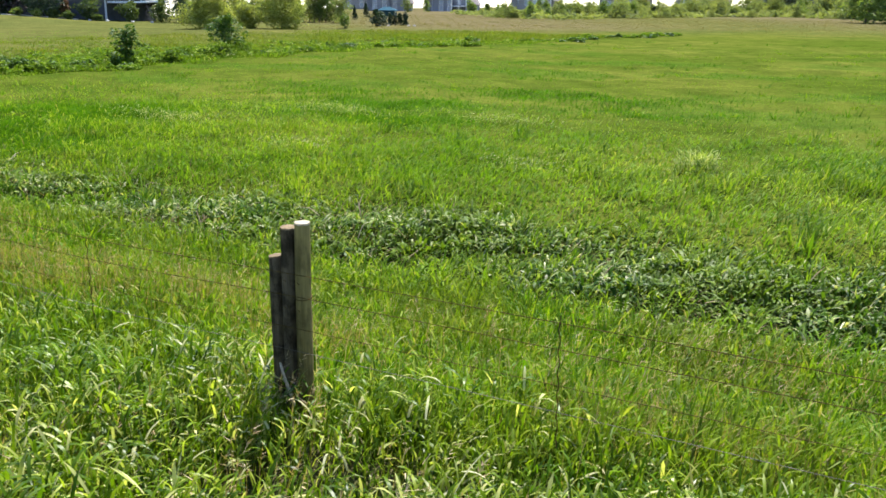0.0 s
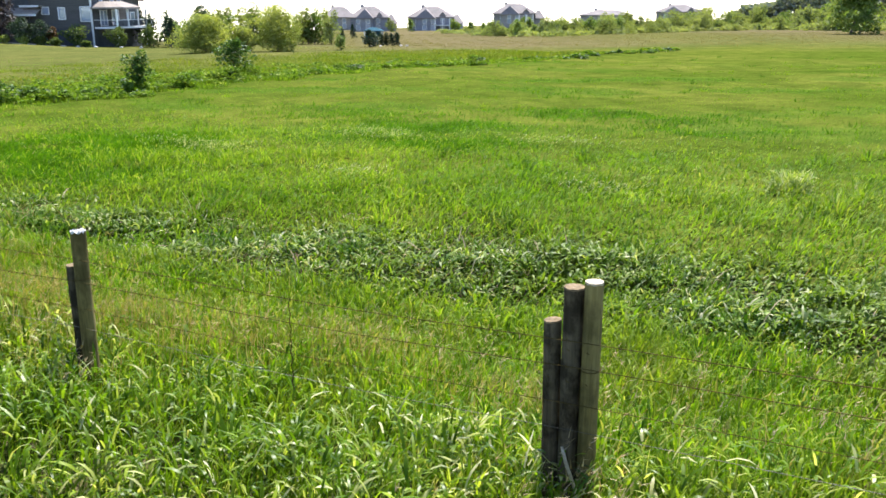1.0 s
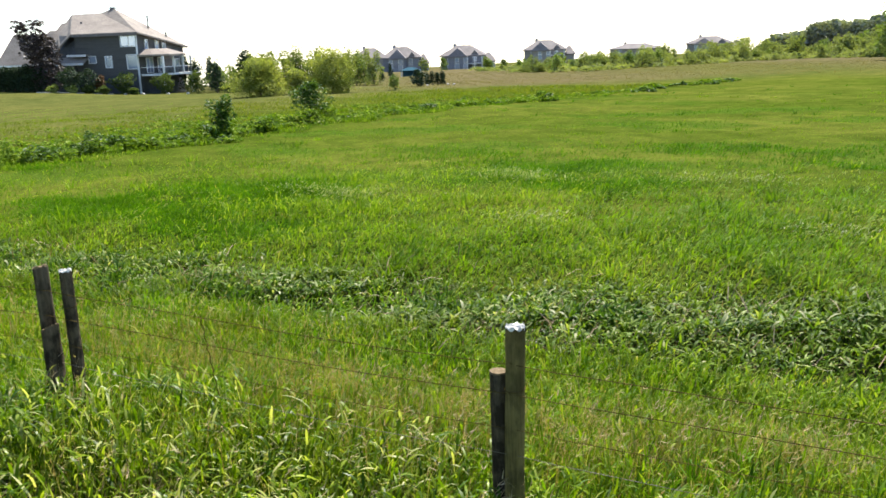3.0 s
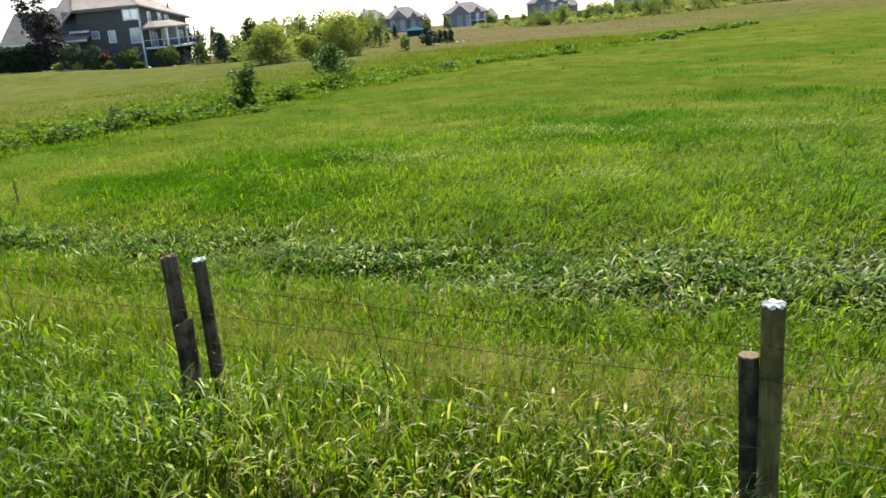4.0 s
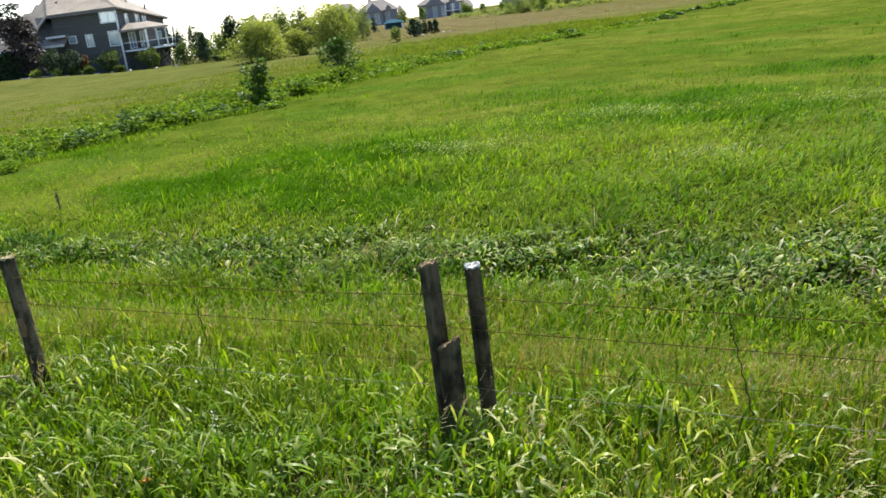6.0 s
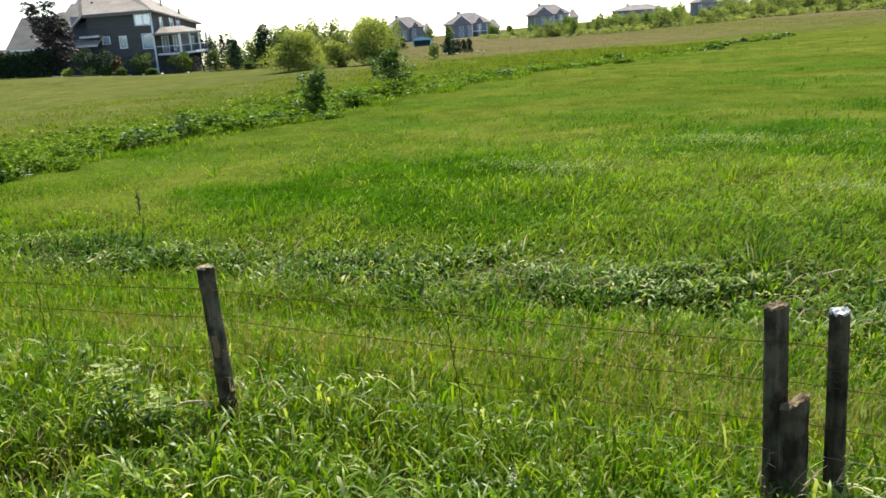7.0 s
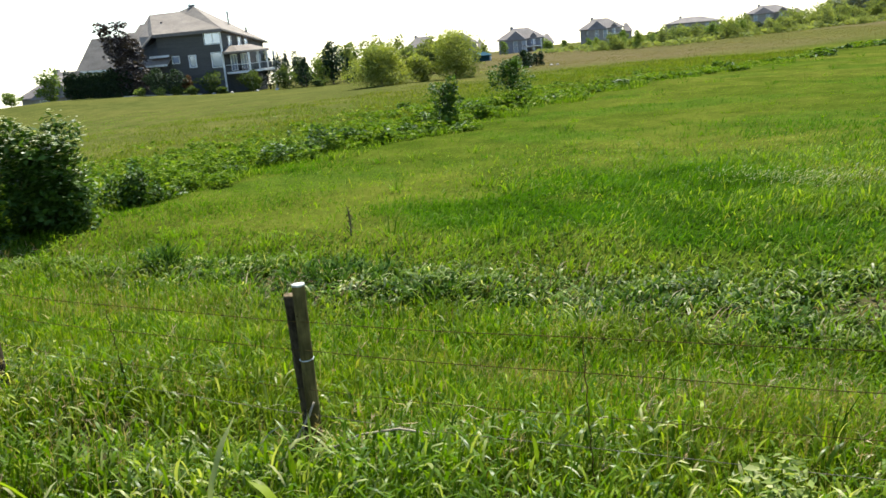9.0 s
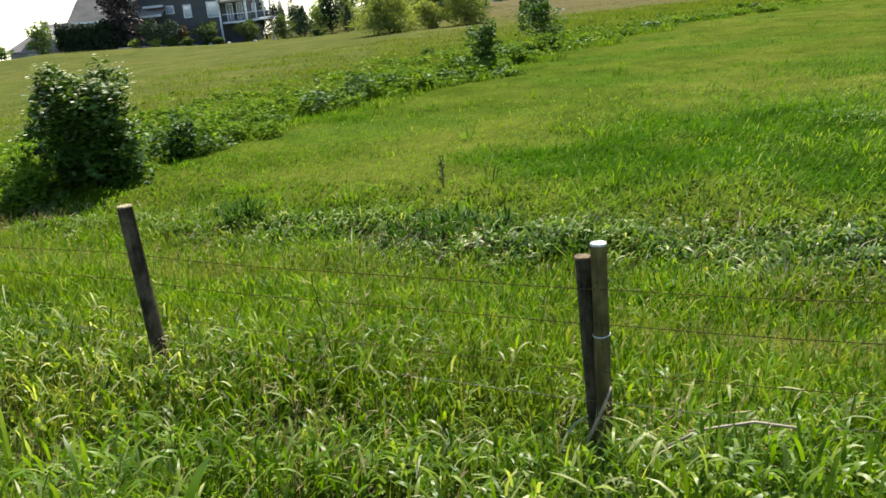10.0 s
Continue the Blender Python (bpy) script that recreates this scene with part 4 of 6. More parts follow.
fence_post((-13.53, 5.40, 0.415), (0.02, 0.0), 0.066, POST_OLD, CUT_RED, "dark fence post with a split reddish top", 0.15, 0.0, True)
fence_post((-13.21, 5.41, 0.415), (0.01, 0.0), 0.054, POST_OLD, CUT_WHITE, "dark fence post with a bleached sawn top", 0.05, 0.1, True)
fence_post((-13.41, 5.33, -0.11), (0.0, 0.0), 0.078, POST_OLD, CUT_RED, "short rotten fence post stub between two posts", 0.55, 0.0, True)
fence_post((-17.614, 5.246, 0.359), (0.06, 0.0), 0.066, POST_OLD, MOSSY, "weathered dark fence post with mossy top and split side", 0.05, 0.0, True, (-0.36, -0.15))
fence_post((-21.725, 5.165, 0.257), (-0.02, 0.0), 0.048, POST_NEW, CUT_WHITE, NEW, 0.0, -0.31, tie=TIE_WIRE)
fence_post((-21.835, 5.185, 0.162), (0.05, 0.0), 0.05, POST_OLD, CUT_RED, OLD)
fence_post((-25.613, 5.036, 0.348), (0.1, 0.0), 0.062, POST_OLD, MOSSY, "dark leaning round wooden fence post")


def strand(heights, label, thick=0.0029, barbs=True, metal=WIRE):
    """One wire along the fence, sagging a little between posts, with barbs twisted on."""
    xs = [6.0, -4.46, -8.96, -13.4, -17.63, -21.83, -26.0, -34.0]
    ys = [5.5, 5.40, 5.41, 5.35, 5.2, 5.12, 5.03, 4.9]
    wire = thing("barbed_wire", pose(0, 0, 0), label, "fence wire", "strands of the wire fence")
    pts, sh = [], Shape()
    for i in range(len(xs) - 1):
        steps = 14
        for k in range(steps):
            f = k / steps
            pts.append((xs[i] + (xs[i + 1] - xs[i]) * f, ys[i] + (ys[i + 1] - ys[i]) * f, heights[i] + (heights[i + 1] - heights[i]) * f - 0.10 * f * (1 - f) + 0.006 * math.sin(9 * f + i)))
    part("wire", Shape().tube(pts, [thick] * len(pts), 5, False), metal, wire)
    if barbs:
        for a, b in zip(pts, pts[1:]):
            a, b = Vector(a), Vector(b)
            if -30 < a.x < 1:
                for f in (0.2, 0.7):
                    p = a.lerp(b, f)
                    for s in (1, -1):
                        sh.tube([p + Vector((0.006 * s, 0, -0.016)), p + Vector((0.004 * s, 0.008 * s, 0)), p + Vector((-0.006, 0, 0.016))], [0.0008, 0.0014, 0.0008], 3, False)
        tagged(part("barb", sh, WIRE, wire), kind="stuff")
    return wire


strand((0.62, 0.30, 0.22, 0.23, 0.21, -0.01, -0.05, -0.3), "rusty barbed wire strung along the fence posts")
strand((0.42, 0.13, 0.02, 0.0, -0.02, -0.23, -0.28, -0.5), "rusty barbed wire strung along the fence posts")
strand((0.2, -0.12, -0.22, -0.24, -0.28, -0.54, -0.56, -0.8), "rusty barbed wire strung along the fence posts", 0.0024)
strand((0.0, -0.30, -0.40, -0.42, -0.5, -0.74, -0.76, -1.0), "slack pale galvanised fence wire half hidden in grass", 0.0022, False, PALE_WIRE)


def wire_stay(x, y, z0, z1, lean):
    """A twisted wire stay that keeps the strands apart."""
    st = thing("wire_stay", pose(x, y, z0), "twisted dark wire stay between fence strands", "fence stay", "stays of the wire fence")
    pts = [(lean * k / 30 + 0.006 * math.cos(k * 1.3), 0.006 * math.sin(k * 1.3), (z1 - z0) * k / 30) for k in range(31)]
    part("twisted_wire", Shape().tube(pts, [0.004] * 31, 5), WIRE, st)
    return st


wire_stay(-2.34, 5.42, -0.5, 0.40, -0.02)
wire_stay(-6.7, 5.42, -0.5, 0.24, 0.0)
wire_stay(-11.5, 5.38, -0.42, 0.22, -0.12)
wire_stay(-15.47, 5.27, -0.55, 0.14, -0.08)
wire_stay(-19.5, 5.15, -0.85, 0.1, -0.03)
wire_stay(-23.75, 5.1, -0.85, -0.1, -0.12)


# ---- trees and bushes ----
def trunk_shape(h, r, limbs, spread, seed, fork=0.25):
    """A tapered stem with limbs that rise and spread."""
    q = random.Random(seed)
    sh = Shape()
    pts = [(0.04 * h * math.sin(k * 0.9 + seed), 0.03 * h * math.cos(k * 0.7 + seed) - 0.03 * h * math.cos(seed), h * 0.85 * k / 6 - 0.1) for k in range(7)]
    sh.tube(pts, [r * (1 - 0.13 * k) for k in range(7)], 7)
    for i in range(limbs):
        f = fork + (0.85 - fork) * i / max(limbs - 1, 1)
        k = min(int(f * 6), 5)
        b = Vector(pts[k]).lerp(Vector(pts[k + 1]), f * 6 - k)
        a = i * 2.4 + q.uniform(-0.4, 0.4)
        reach = spread * (1.1 - 0.6 * f) * q.uniform(0.6, 1.0)
        tip = b + Vector((math.cos(a) * reach, math.sin(a) * reach, 0.25 * h * q.uniform(0.4, 1.0)))
        mid = b.lerp(tip, 0.5) + Vector((0, 0, 0.04 * h))
        sh.tube([b, mid, tip], [r * 0.45 * (1 - 0.5 * f), r * 0.28 * (1 - 0.5 * f), r * 0.08], 5)
    return sh


def crown_points(n, h, w, base, seed, lobes, shape="round", hollow=0.55):
    """Points on the skins of uneven lobes that make up a crown."""
    g = np.random.default_rng(seed)
    pts = []
    for i in range(lobes):
        f = (i + 0.5) / lobes
        zc = base + (h - base) * (0.12 + 0.8 * f)
        if shape == "cone":
            rad = w / 2 * (1.0 - 0.86 * f)
        elif shape == "column":
            rad = w / 2 * (1.0 - 0.35 * f)
        elif shape == "dome":
            rad = w / 2 * (1.0 if f < 0.8 else 1.0 - 1.6 * (f - 0.8))
        elif shape == "mound":
            rad = w / 2 * (0.85 + 0.15 * math.sin(math.pi * min(2.2 * f, 1.0))) * (1.0 if f < 0.55 else 1.0 - 1.1 * (f - 0.55))
        elif shape == "vase":
            rad = w / 2 * (0.45 + 0.55 * f)
        else:
            rad = w / 2 * (0.45 + 0.55 * math.sin(math.pi * (0.15 + 0.75 * f)))
        a = i * 2.39996 + g.uniform(-0.5, 0.5)
        off = rad * g.uniform(0.2, 0.75) if shape not in ("cone", "column") else rad * 0.25
        lr = rad * g.uniform(0.45, 0.75) if shape not in ("cone", "column") else rad * 0.85
        lz = min((h - base) * g.uniform(0.14, 0.26), h - zc + 0.1 * h)
        m = n // lobes
        d = g.normal(0, 1, (m, 3))
        d /= np.linalg.norm(d, axis=1)[:, None]
        rr = (hollow + (1 - hollow) * g.random(m) ** 0.6)[:, None] * (1 + 0.18 * np.sin(5 * d[:, :1] + 4 * d[:, 2:] + i))
        pts.append(np.array([math.cos(a) * off, math.sin(a) * off, zc]) + d * rr * np.array([lr, lr, lz]))
    return np.concatenate(pts)


def tree(name, x, y, h, w, leaf, mat, label, category, n=900, base=0.2, lobes=9, shape="round", r=None, group="", seed=None, droop=0.0, long=1.2, flat=0.35, sink=0.05, z=None, limbs=7, limb_reach=0.42, wisps=0.0):
    seed = seed if seed is not None else int(abs(x * 7 + y * 13))
    zb = float(land(x, y)) - sink if z is None else z
    t = thing(name, pose(x, y, zb), label, category, group)
    part("trunk", trunk_shape(h, r or 0.02 * h + 0.03, limbs, w * limb_reach, seed, 0.15 if base < 0.2 * h else 0.35), BARK, t)
    p = crown_points(n, h, w, base, seed, lobes, shape)
    if wisps:
        g = np.random.default_rng(seed + 1)
        mid = np.array([0, 0, base + 0.5 * (h - base)])
        way = (p - mid) / (np.linalg.norm(p - mid, axis=1)[:, None] + 1e-6)
        out = np.maximum(np.sin(9 * way[:, 0] + 3 * seed) + np.sin(8 * way[:, 1]) + np.sin(7 * way[:, 2] + seed), 0) * (g.random(len(p)) < 4 * wisps)
        p = p + (p - mid) * (0.14 * out * g.random(len(p)))[:, None]
    p[:, 2] = np.maximum(p[:, 2], 0.06)
    part("crown", fill_mesh("crown", *leaf_cloud(p, np.full(len(p), leaf), flat, droop, long), mat, True), None, t)
    return t


# the big bush at the end of the strip, and the low growth at its foot
elder = tree("bush", -36.9, 13.4, 2.5, 2.05, 0.16, BUSH, "large dense dark green elder bush topped with pale flat flower heads that also paint leaf highlights", "bush", 8000, 0.0, 26, "dome", 0.05, seed=5, flat=0.5, limbs=12, wisps=0.12)
g5 = np.random.default_rng(77)
# flower heads; their pale colour also paints leaf highlights on the upper half
heads = crown_points(8000, 2.5, 2.05, 0.0, 5, 26, "dome")
reach = np.hypot(heads[:, 0], heads[:, 1]) / 1.0 + np.maximum(heads[:, 2] - 1.9, 0)
heads = heads[(heads[:, 2] > 0.9 + 1.1 * g5.random(len(heads))) & (reach > 0.6) & (g5.random(len(heads)) < 0.6)] * np.array([1.12, 1.12, 1.03]) + np.array([0, 0, 0.05])
part("blossom", fill_mesh("blossom", *leaf_cloud(heads, np.full(len(heads), 0.10), 0.85, 0.0, 1.3), FLOWER, True), None, elder, "pale flat flower heads that also paint leaf highlights")["kind"] = "stuff"
tree("bush", -38.0, 12.3, 1.15, 1.9, 0.13, WEED, "low green bush beside the large dark bush", "bush", 1100, 0.05, 9, "round", 0.03, seed=8, wisps=0.2)
tree("bush", -36.9, 15.9, 0.95, 1.7, 0.12, BUSH, "low dark green bush beside the large dark bush", "bush", 1300, 0.0, 9, "mound", 0.03, seed=9, wisps=0.2)
# saplings in the strip
tree("sapling", -36.7, 31.9, 2.0, 1.35, 0.13, BUSH, "young dark green sapling rising from the weed strip", "sapling", 1300, 0.45, 9, "round", 0.03, seed=11)
tree("sapling", -38.1, 40.5, 2.25, 2.3, 0.14, BUSH, "young bushy green sapling rising from the weed strip", "sapling", 1700, 0.65, 14, "mound", 0.04, seed=12, wisps=0.15)
tree("bush", -37.2, 39.3, 0.8, 2.6, 0.13, WEED, "low leafy green growth round a sapling's foot", "bush", 1300, 0.0, 10, "mound", 0.03, seed=15, wisps=0.2)
tree("bush", -37.9, 41.6, 0.7, 2.2, 0.13, WEED, "low leafy green growth round a sapling's foot", "bush", 900, 0.0, 10, "mound", 0.03, seed=16, wisps=0.2)
# willows on the lawn's edge
tree("willow", -63.5, 65.4, 3.35, 5.4, 0.13, WILLOW, "rounded yellow-green willow tree on the edge of the lawn", "tree", 13000, 0.0, 26, "mound", 0.09, "willows by the lawn", 21, 0.6, 1.8, limb_reach=0.3, wisps=0.2)
tree("willow", -61.2, 68.4, 2.3, 2.6, 0.16, WILLOW, "small pale yellow-green willow between two larger ones", "tree", 2800, 0.0, 13, "round", 0.06, "willows by the lawn", 22, 0.6, 1.8, limb_reach=0.3, wisps=0.2)
tree("willow", -58.6, 70.2, 4.0, 4.8, 0.13, WILLOW, "tall yellow-green willow tree with drooping sprays", "tree", 11000, 0.0, 24, "round", 0.09, "willows by the lawn", 23, 0.6, 1.8, limb_reach=0.3, wisps=0.2)
# conifers and garden trees by the large house
CON = "dark green conifer in the garden of the large house"
tree("conifer", -94.8, 92.4, 3.9, 3.4, 0.28, CONIFER, CON, "tree", 900, 0.1, 9, "cone", group="garden conifers", seed=31)
tree("conifer", -114.0, 110.9, 5.2, 3.0, 0.3, CONIFER, CON, "tree", 600, 0.1, 9, "cone", group="garden conifers", seed=32)
tree("conifer", -106.1, 97.8, 5.4, 3.6, 0.3, CONIFER, CON, "tree", 900, 0.2, 10, "cone", group="garden conifers", seed=33)
tree("conifer", -91.2, 97.3, 3.4, 2.4, 0.26, CONIFER, CON, "tree", 600, 0.1, 8, "cone", group="garden conifers", seed=36)
tree("garden_tree", -94.7, 98.1, 5.6, 3.6, 0.34, CONIFER, "upright dark green garden tree with an uneven crown", "tree", 1500, 0.6, 12, "round", 0.12, seed=34)
tree("garden_tree", -109.3, 107.4, 7.0, 2.6, 0.2, PALE_LEAF, "nearly bare pale thin tree with few leaves", "tree", 130, 2.0, 9, "vase", 0.07, seed=35, limbs=14, limb_reach=0.6)
purple = thing("purple_tree", pose(-111.9, 78.5, -2.45), "tall dark purple-leaved tree forking into two tops on the lawn", "tree")
ACROSS = Vector((0.59, 0.81, 0))
stem = Shape()
for tips in (((0.1, 0), (-0.6, 4.0), (-1.7, 6.8), (-2.7, 8.8)), ((0.1, 0), (-0.2, 4.3), (-0.4, 7.0), (-0.7, 9.1)), ((0.3, 0), (0.5, 3.0), (0.9, 5.6), (1.0, 7.0))):
    stem.tube([ACROSS * a + Vector((0.1, -0.1, b)) for a, b in tips], [0.22, 0.16, 0.10, 0.04], 7)
part("trunk", stem, BARK, purple)
gp = np.random.default_rng(43)
clumps = []
for a, b, r, rz, m in ((0.3, 1.3, 2.2, 1.5, 800), (0.3, 3.0, 2.2, 1.5, 800), (0.0, 4.6, 2.1, 1.4, 700), (-0.9, 5.6, 1.9, 1.2, 520), (-1.8, 6.8, 1.5, 1.1, 360), (-2.7, 8.0, 1.0, 1.0, 190), (-3.7, 9.1, 0.9, 0.7, 130), (-3.0, 9.0, 0.6, 0.6, 60), (0.2, 6.4, 1.5, 1.2, 380), (-0.3, 7.8, 1.0, 0.9, 200), (-0.8, 9.1, 0.8, 0.7, 120), (0.1, 9.3, 0.6, 0.5, 70), (1.3, 5.4, 0.9, 1.0, 160), (1.2, 6.9, 0.6, 0.6, 60)):
    d = gp.normal(0, 1, (m, 3))
    d *= (0.4 + 0.6 * gp.random(m) ** 0.5)[:, None] / np.linalg.norm(d, axis=1)[:, None]
    a, b = a * (0.74 if a < -1 else 1.0), b * 0.96
    clumps.append(np.array([0.59 * a, 0.81 * a, b]) + d * np.array([r, r, rz]) * (1 + 0.2 * np.sin(4 * d[:, :1] + 5 * d[:, 2:])))
clumps = np.concatenate(clumps)
clumps[:, 2] = np.maximum(clumps[:, 2], 0.1)
part("crown", fill_mesh("crown", *leaf_cloud(clumps, np.full(len(clumps), 0.36), 0.3, 0.1, 1.2), PURPLE, True), None, purple)
for k, (x, y, hh, ww, mm) in enumerate(((-98.5, 95.8, 4.6, 3.2, CONIFER), (-102.5, 96.5, 4.8, 2.8, CONIFER), (-95.5, 96.0, 3.6, 3.0, SHRUB), (-101.5, 99.6, 3.6, 3.0, SHRUB), (-104.6, 103.5, 3.2, 3.2, SHRUB), (-99.3, 102.5, 2.6, 3.4, SCRUB), (-92.5, 104.5, 2.6, 3.6, SCRUB), (-107.5, 106.0, 4.0, 2.6, CONIFER))):
    tree("garden_tree", x, y, hh, ww, 0.3, mm, "leafy green tree in the planting beside the large house", "tree", 700, 0.1, 8, "round", 0.08, "garden planting", 140 + k)
for k, (x, y, hh, ww) in enumerate(((-101.5, 110.5, 5.6, 3.4), (-98.5, 113.0, 6.2, 3.0), (-95.5, 116.0, 6.0, 3.6), (-91.0, 118.0, 5.6, 3.6), (-104.5, 109.0, 5.0, 3.4))):
    tree("background_tree", x, y, hh, ww, 0.28, SCRUB if k % 2 else WILLOW, "pale green slender tree behind the willows", "tree", 1700, 0.2, 9, "vase" if k % 2 else "round", 0.1, "trees behind the willows", 180 + k, long=1.5, wisps=0.25)
BACK = ((-96.9, 104.3, 5.2, 3.4), (-97.8, 107.5, 4.6, 2.8), (-93.2, 104.6, 4.4, 3.3), (-96.9, 111.3, 5.1, 3.9), (-96.5, 112.8, 5.0, 3.0), (-98.7, 117.7, 4.2, 3.0), (-93.3, 113.9, 4.5, 3.7), (-93.9, 115.9, 4.3, 2.7), (-94.3, 119.9, 4.0, 3.5), (-91.7, 118.0, 5.0, 2.9), (-89.4, 117.9, 5.0, 3.7), (-89.4, 119.8, 5.4, 2.7), (-84.9, 115.8, 4.6, 2.8))
for k, (x, y, hh, ww) in enumerate(BACK):
    tree("background_tree", x, y, hh, ww, 0.26, (SCRUB, SHRUB, WILLOW)[k % 3], "muted green tree behind the willows", "tree", 1300, 0.1, 9, "round", 0.1, "trees behind the willows", 240 + k, long=1.5, wisps=0.25)
# cedar hedge plants
for k in range(9):
    tree("cedar", -119.2 + 0.93 * k, 74.7 + 0.38 * k, 3.6 - 0.12 * (k % 3), 2.1, 0.28, CONIFER, "clipped dark green cedar in a hedge row", "tree", 1500, 0.05, 6, "column", 0.08, "cedar hedge", 51 + k, z=-2.5)
tree("garden_tree", -119.8, 72.1, 4.0, 3.4, 0.3, SHRUB, "round green tree at the end of the cedar hedge", "tree", 1400, 0.2, 9, "round", 0.1, seed=60, z=-2.45)
tree("garden_tree", -125.8, 70.4, 1.7, 2.6, 0.3, SHRUB, "low green garden tree beyond the hedge", "tree", 700, 0.1, 8, "round", 0.08, seed=61, z=-2.4)
# garden by the far houses
gq = random.Random(17)
for k in range(16):
    a = gq.random()
    x, y = -136 + 62 * a + gq.uniform(-4, 4), 206 + 70 * a + gq.uniform(-8, 10)
    tree("far_tree", x, y, gq.uniform(1.8, 3.6), gq.uniform(2.0, 4.5), 0.42, (SCRUB, SHRUB, SHRUB, CONIFER)[k % 4], "small green garden tree among the far houses", "tree", 420, 0.1, 8, "round", 0.06, "trees by far houses", 210 + k)
tree("small_tree", -55.9, 76.8, 1.5, 1.15, 0.15, SHRUB, "small round green tree standing alone in the meadow", "tree", 700, 0.1, 7, "round", 0.04, seed=71)
tree("conifer", -98.4, 134.5, 2.6, 1.5, 0.24, CONIFER, "small dark conifer by the far houses", "tree", 500, 0.05, 8, "cone", group="far conifers", seed=72)
tree("conifer", -96.9, 136.2, 2.4, 1.4, 0.24, CONIFER, "small dark conifer by the far houses", "tree", 500, 0.05, 8, "cone", group="far conifers", seed=73)
tree("conifer", -104.5, 150.8, 2.8, 1.8, 0.26, CONIFER, "small dark conifer by the far houses", "tree", 500, 0.05, 8, "cone", group="far conifers", seed=74)
tree("dark_bush", -63.5, 94.0, 2.1, 2.2, 0.24, CONIFER, "broad dark green bush at the meadow's edge", "bush", 900, 0.05, 8, "round", 0.05, seed=75)
for k, (dx, dy) in enumerate(((0, 0), (0.62, 0.35), (1.2, 0.75), (1.8, 1.1), (-0.7, -0.4))):
    tree("cedar", -69.2 + dx, 105.6 + dy, 1.75 + 0.1 * (k % 2), 0.95, 0.18, CONIFER, "small columnar cedar in a short row", "tree", 620, 0.04, 5, "column", 0.04, "short cedar row", 80 + k)


def shrub_line():
    """Pale green scrub along the far side of the field, low in front and taller behind."""
    g = random.Random(3)
    kinds = []
    for k, (mat, w) in enumerate(((SCRUB, 4.4), (SHRUB, 3.6), (SCRUB, 5.4), (PALE_SCRUB, 4.6), (PALE_SCRUB, 3.4))):
        kinds.append(tree("shrub", -60 - 3 * k, 172, 3.3, w, 0.3, mat, "pale green scrub bush along the far field edge", "bush", 1000, 0.0, 12, "mound" if k % 2 else "round", 0.05, "far scrub", 90 + k, z=float(land(-60 - 3 * k, 172)) - 0.1, wisps=0.2))
    line = [(-104, 200), (-88, 176), (-74, 165), (-64, 164), (-56, 180), (-47, 204), (-36, 214), (-22, 202), (-6, 196), (14, 190), (30, 190)]
    for i in range(len(line) - 1):
        (xa, ya), (xb, yb) = line[i], line[i + 1]
        for k in range(24):
            f, back = (k + g.random()) / 24, g.random()
            x, y = xa + (xb - xa) * f + g.uniform(-2, 2), ya + (yb - ya) * f - 8 + 40 * back
            s = (0.28 + (0.36 + 0.3 * min(max((x + 70) / 20, 0), 1)) * back + 0.75 * g.random() ** 2.2) * (0.62 + 0.5 * min(max((x + 100) / 85, 0), 1.0))
            m = pose(x, y, float(land(x, y)) - 0.1, 0, 0, g.uniform(0, 360)) @ Matrix.Diagonal((s, s, s * g.uniform(0.8, 1.3), 1))
            c = copy_thing(kinds[g.randrange(5)], m)
            c.matrix_basis = m


shrub_line()


def scrub_thicket():
    """Low tangled growth that fills the gaps along the far scrub."""
    g = np.random.default_rng(31)
    line = np.array([(-112, 206), (-88, 176), (-74, 165), (-64, 164), (-56, 180), (-47, 204), (-36, 214), (-22, 202), (-6, 196), (14, 190), (30, 190)])
    pts = []
    for k in range(620):
        f = g.random() * (len(line) - 1.001)
        i = int(f)
        x, y = line[i] + (line[i + 1] - line[i]) * (f - i) + g.uniform(-2, 2, 2) + np.array([0, -7 + 34 * g.random()])
        r, h = g.uniform(0.8, 2.4), g.uniform(0.4, 1.5) * (0.6 + 0.5 * min(max((x + 100) / 85, 0), 1.0))
        m = 80
        a, c = g.uniform(0, 6.283, m), g.random(m) ** 0.8
        rr = r * np.sqrt(1 - 0.85 * c * c) * g.uniform(0.5, 1.1, m)
        px, py = x + rr * np.cos(a), y + rr * np.sin(a)
        pts.append(np.stack([px, py, land(px, py) + h * c * g.uniform(0.7, 1.15, m)], 1))
    pts = np.concatenate(pts)
    tagged(new("scrub_thicket", fill_mesh("scrub_thicket", *leaf_cloud(pts, np.full(len(pts), 0.42), 0.35, 0.1, 1.4), PALE_SCRUB, True)), "low pale green tangled scrub along the far field edge", "scrub", kind="stuff")


scrub_thicket()


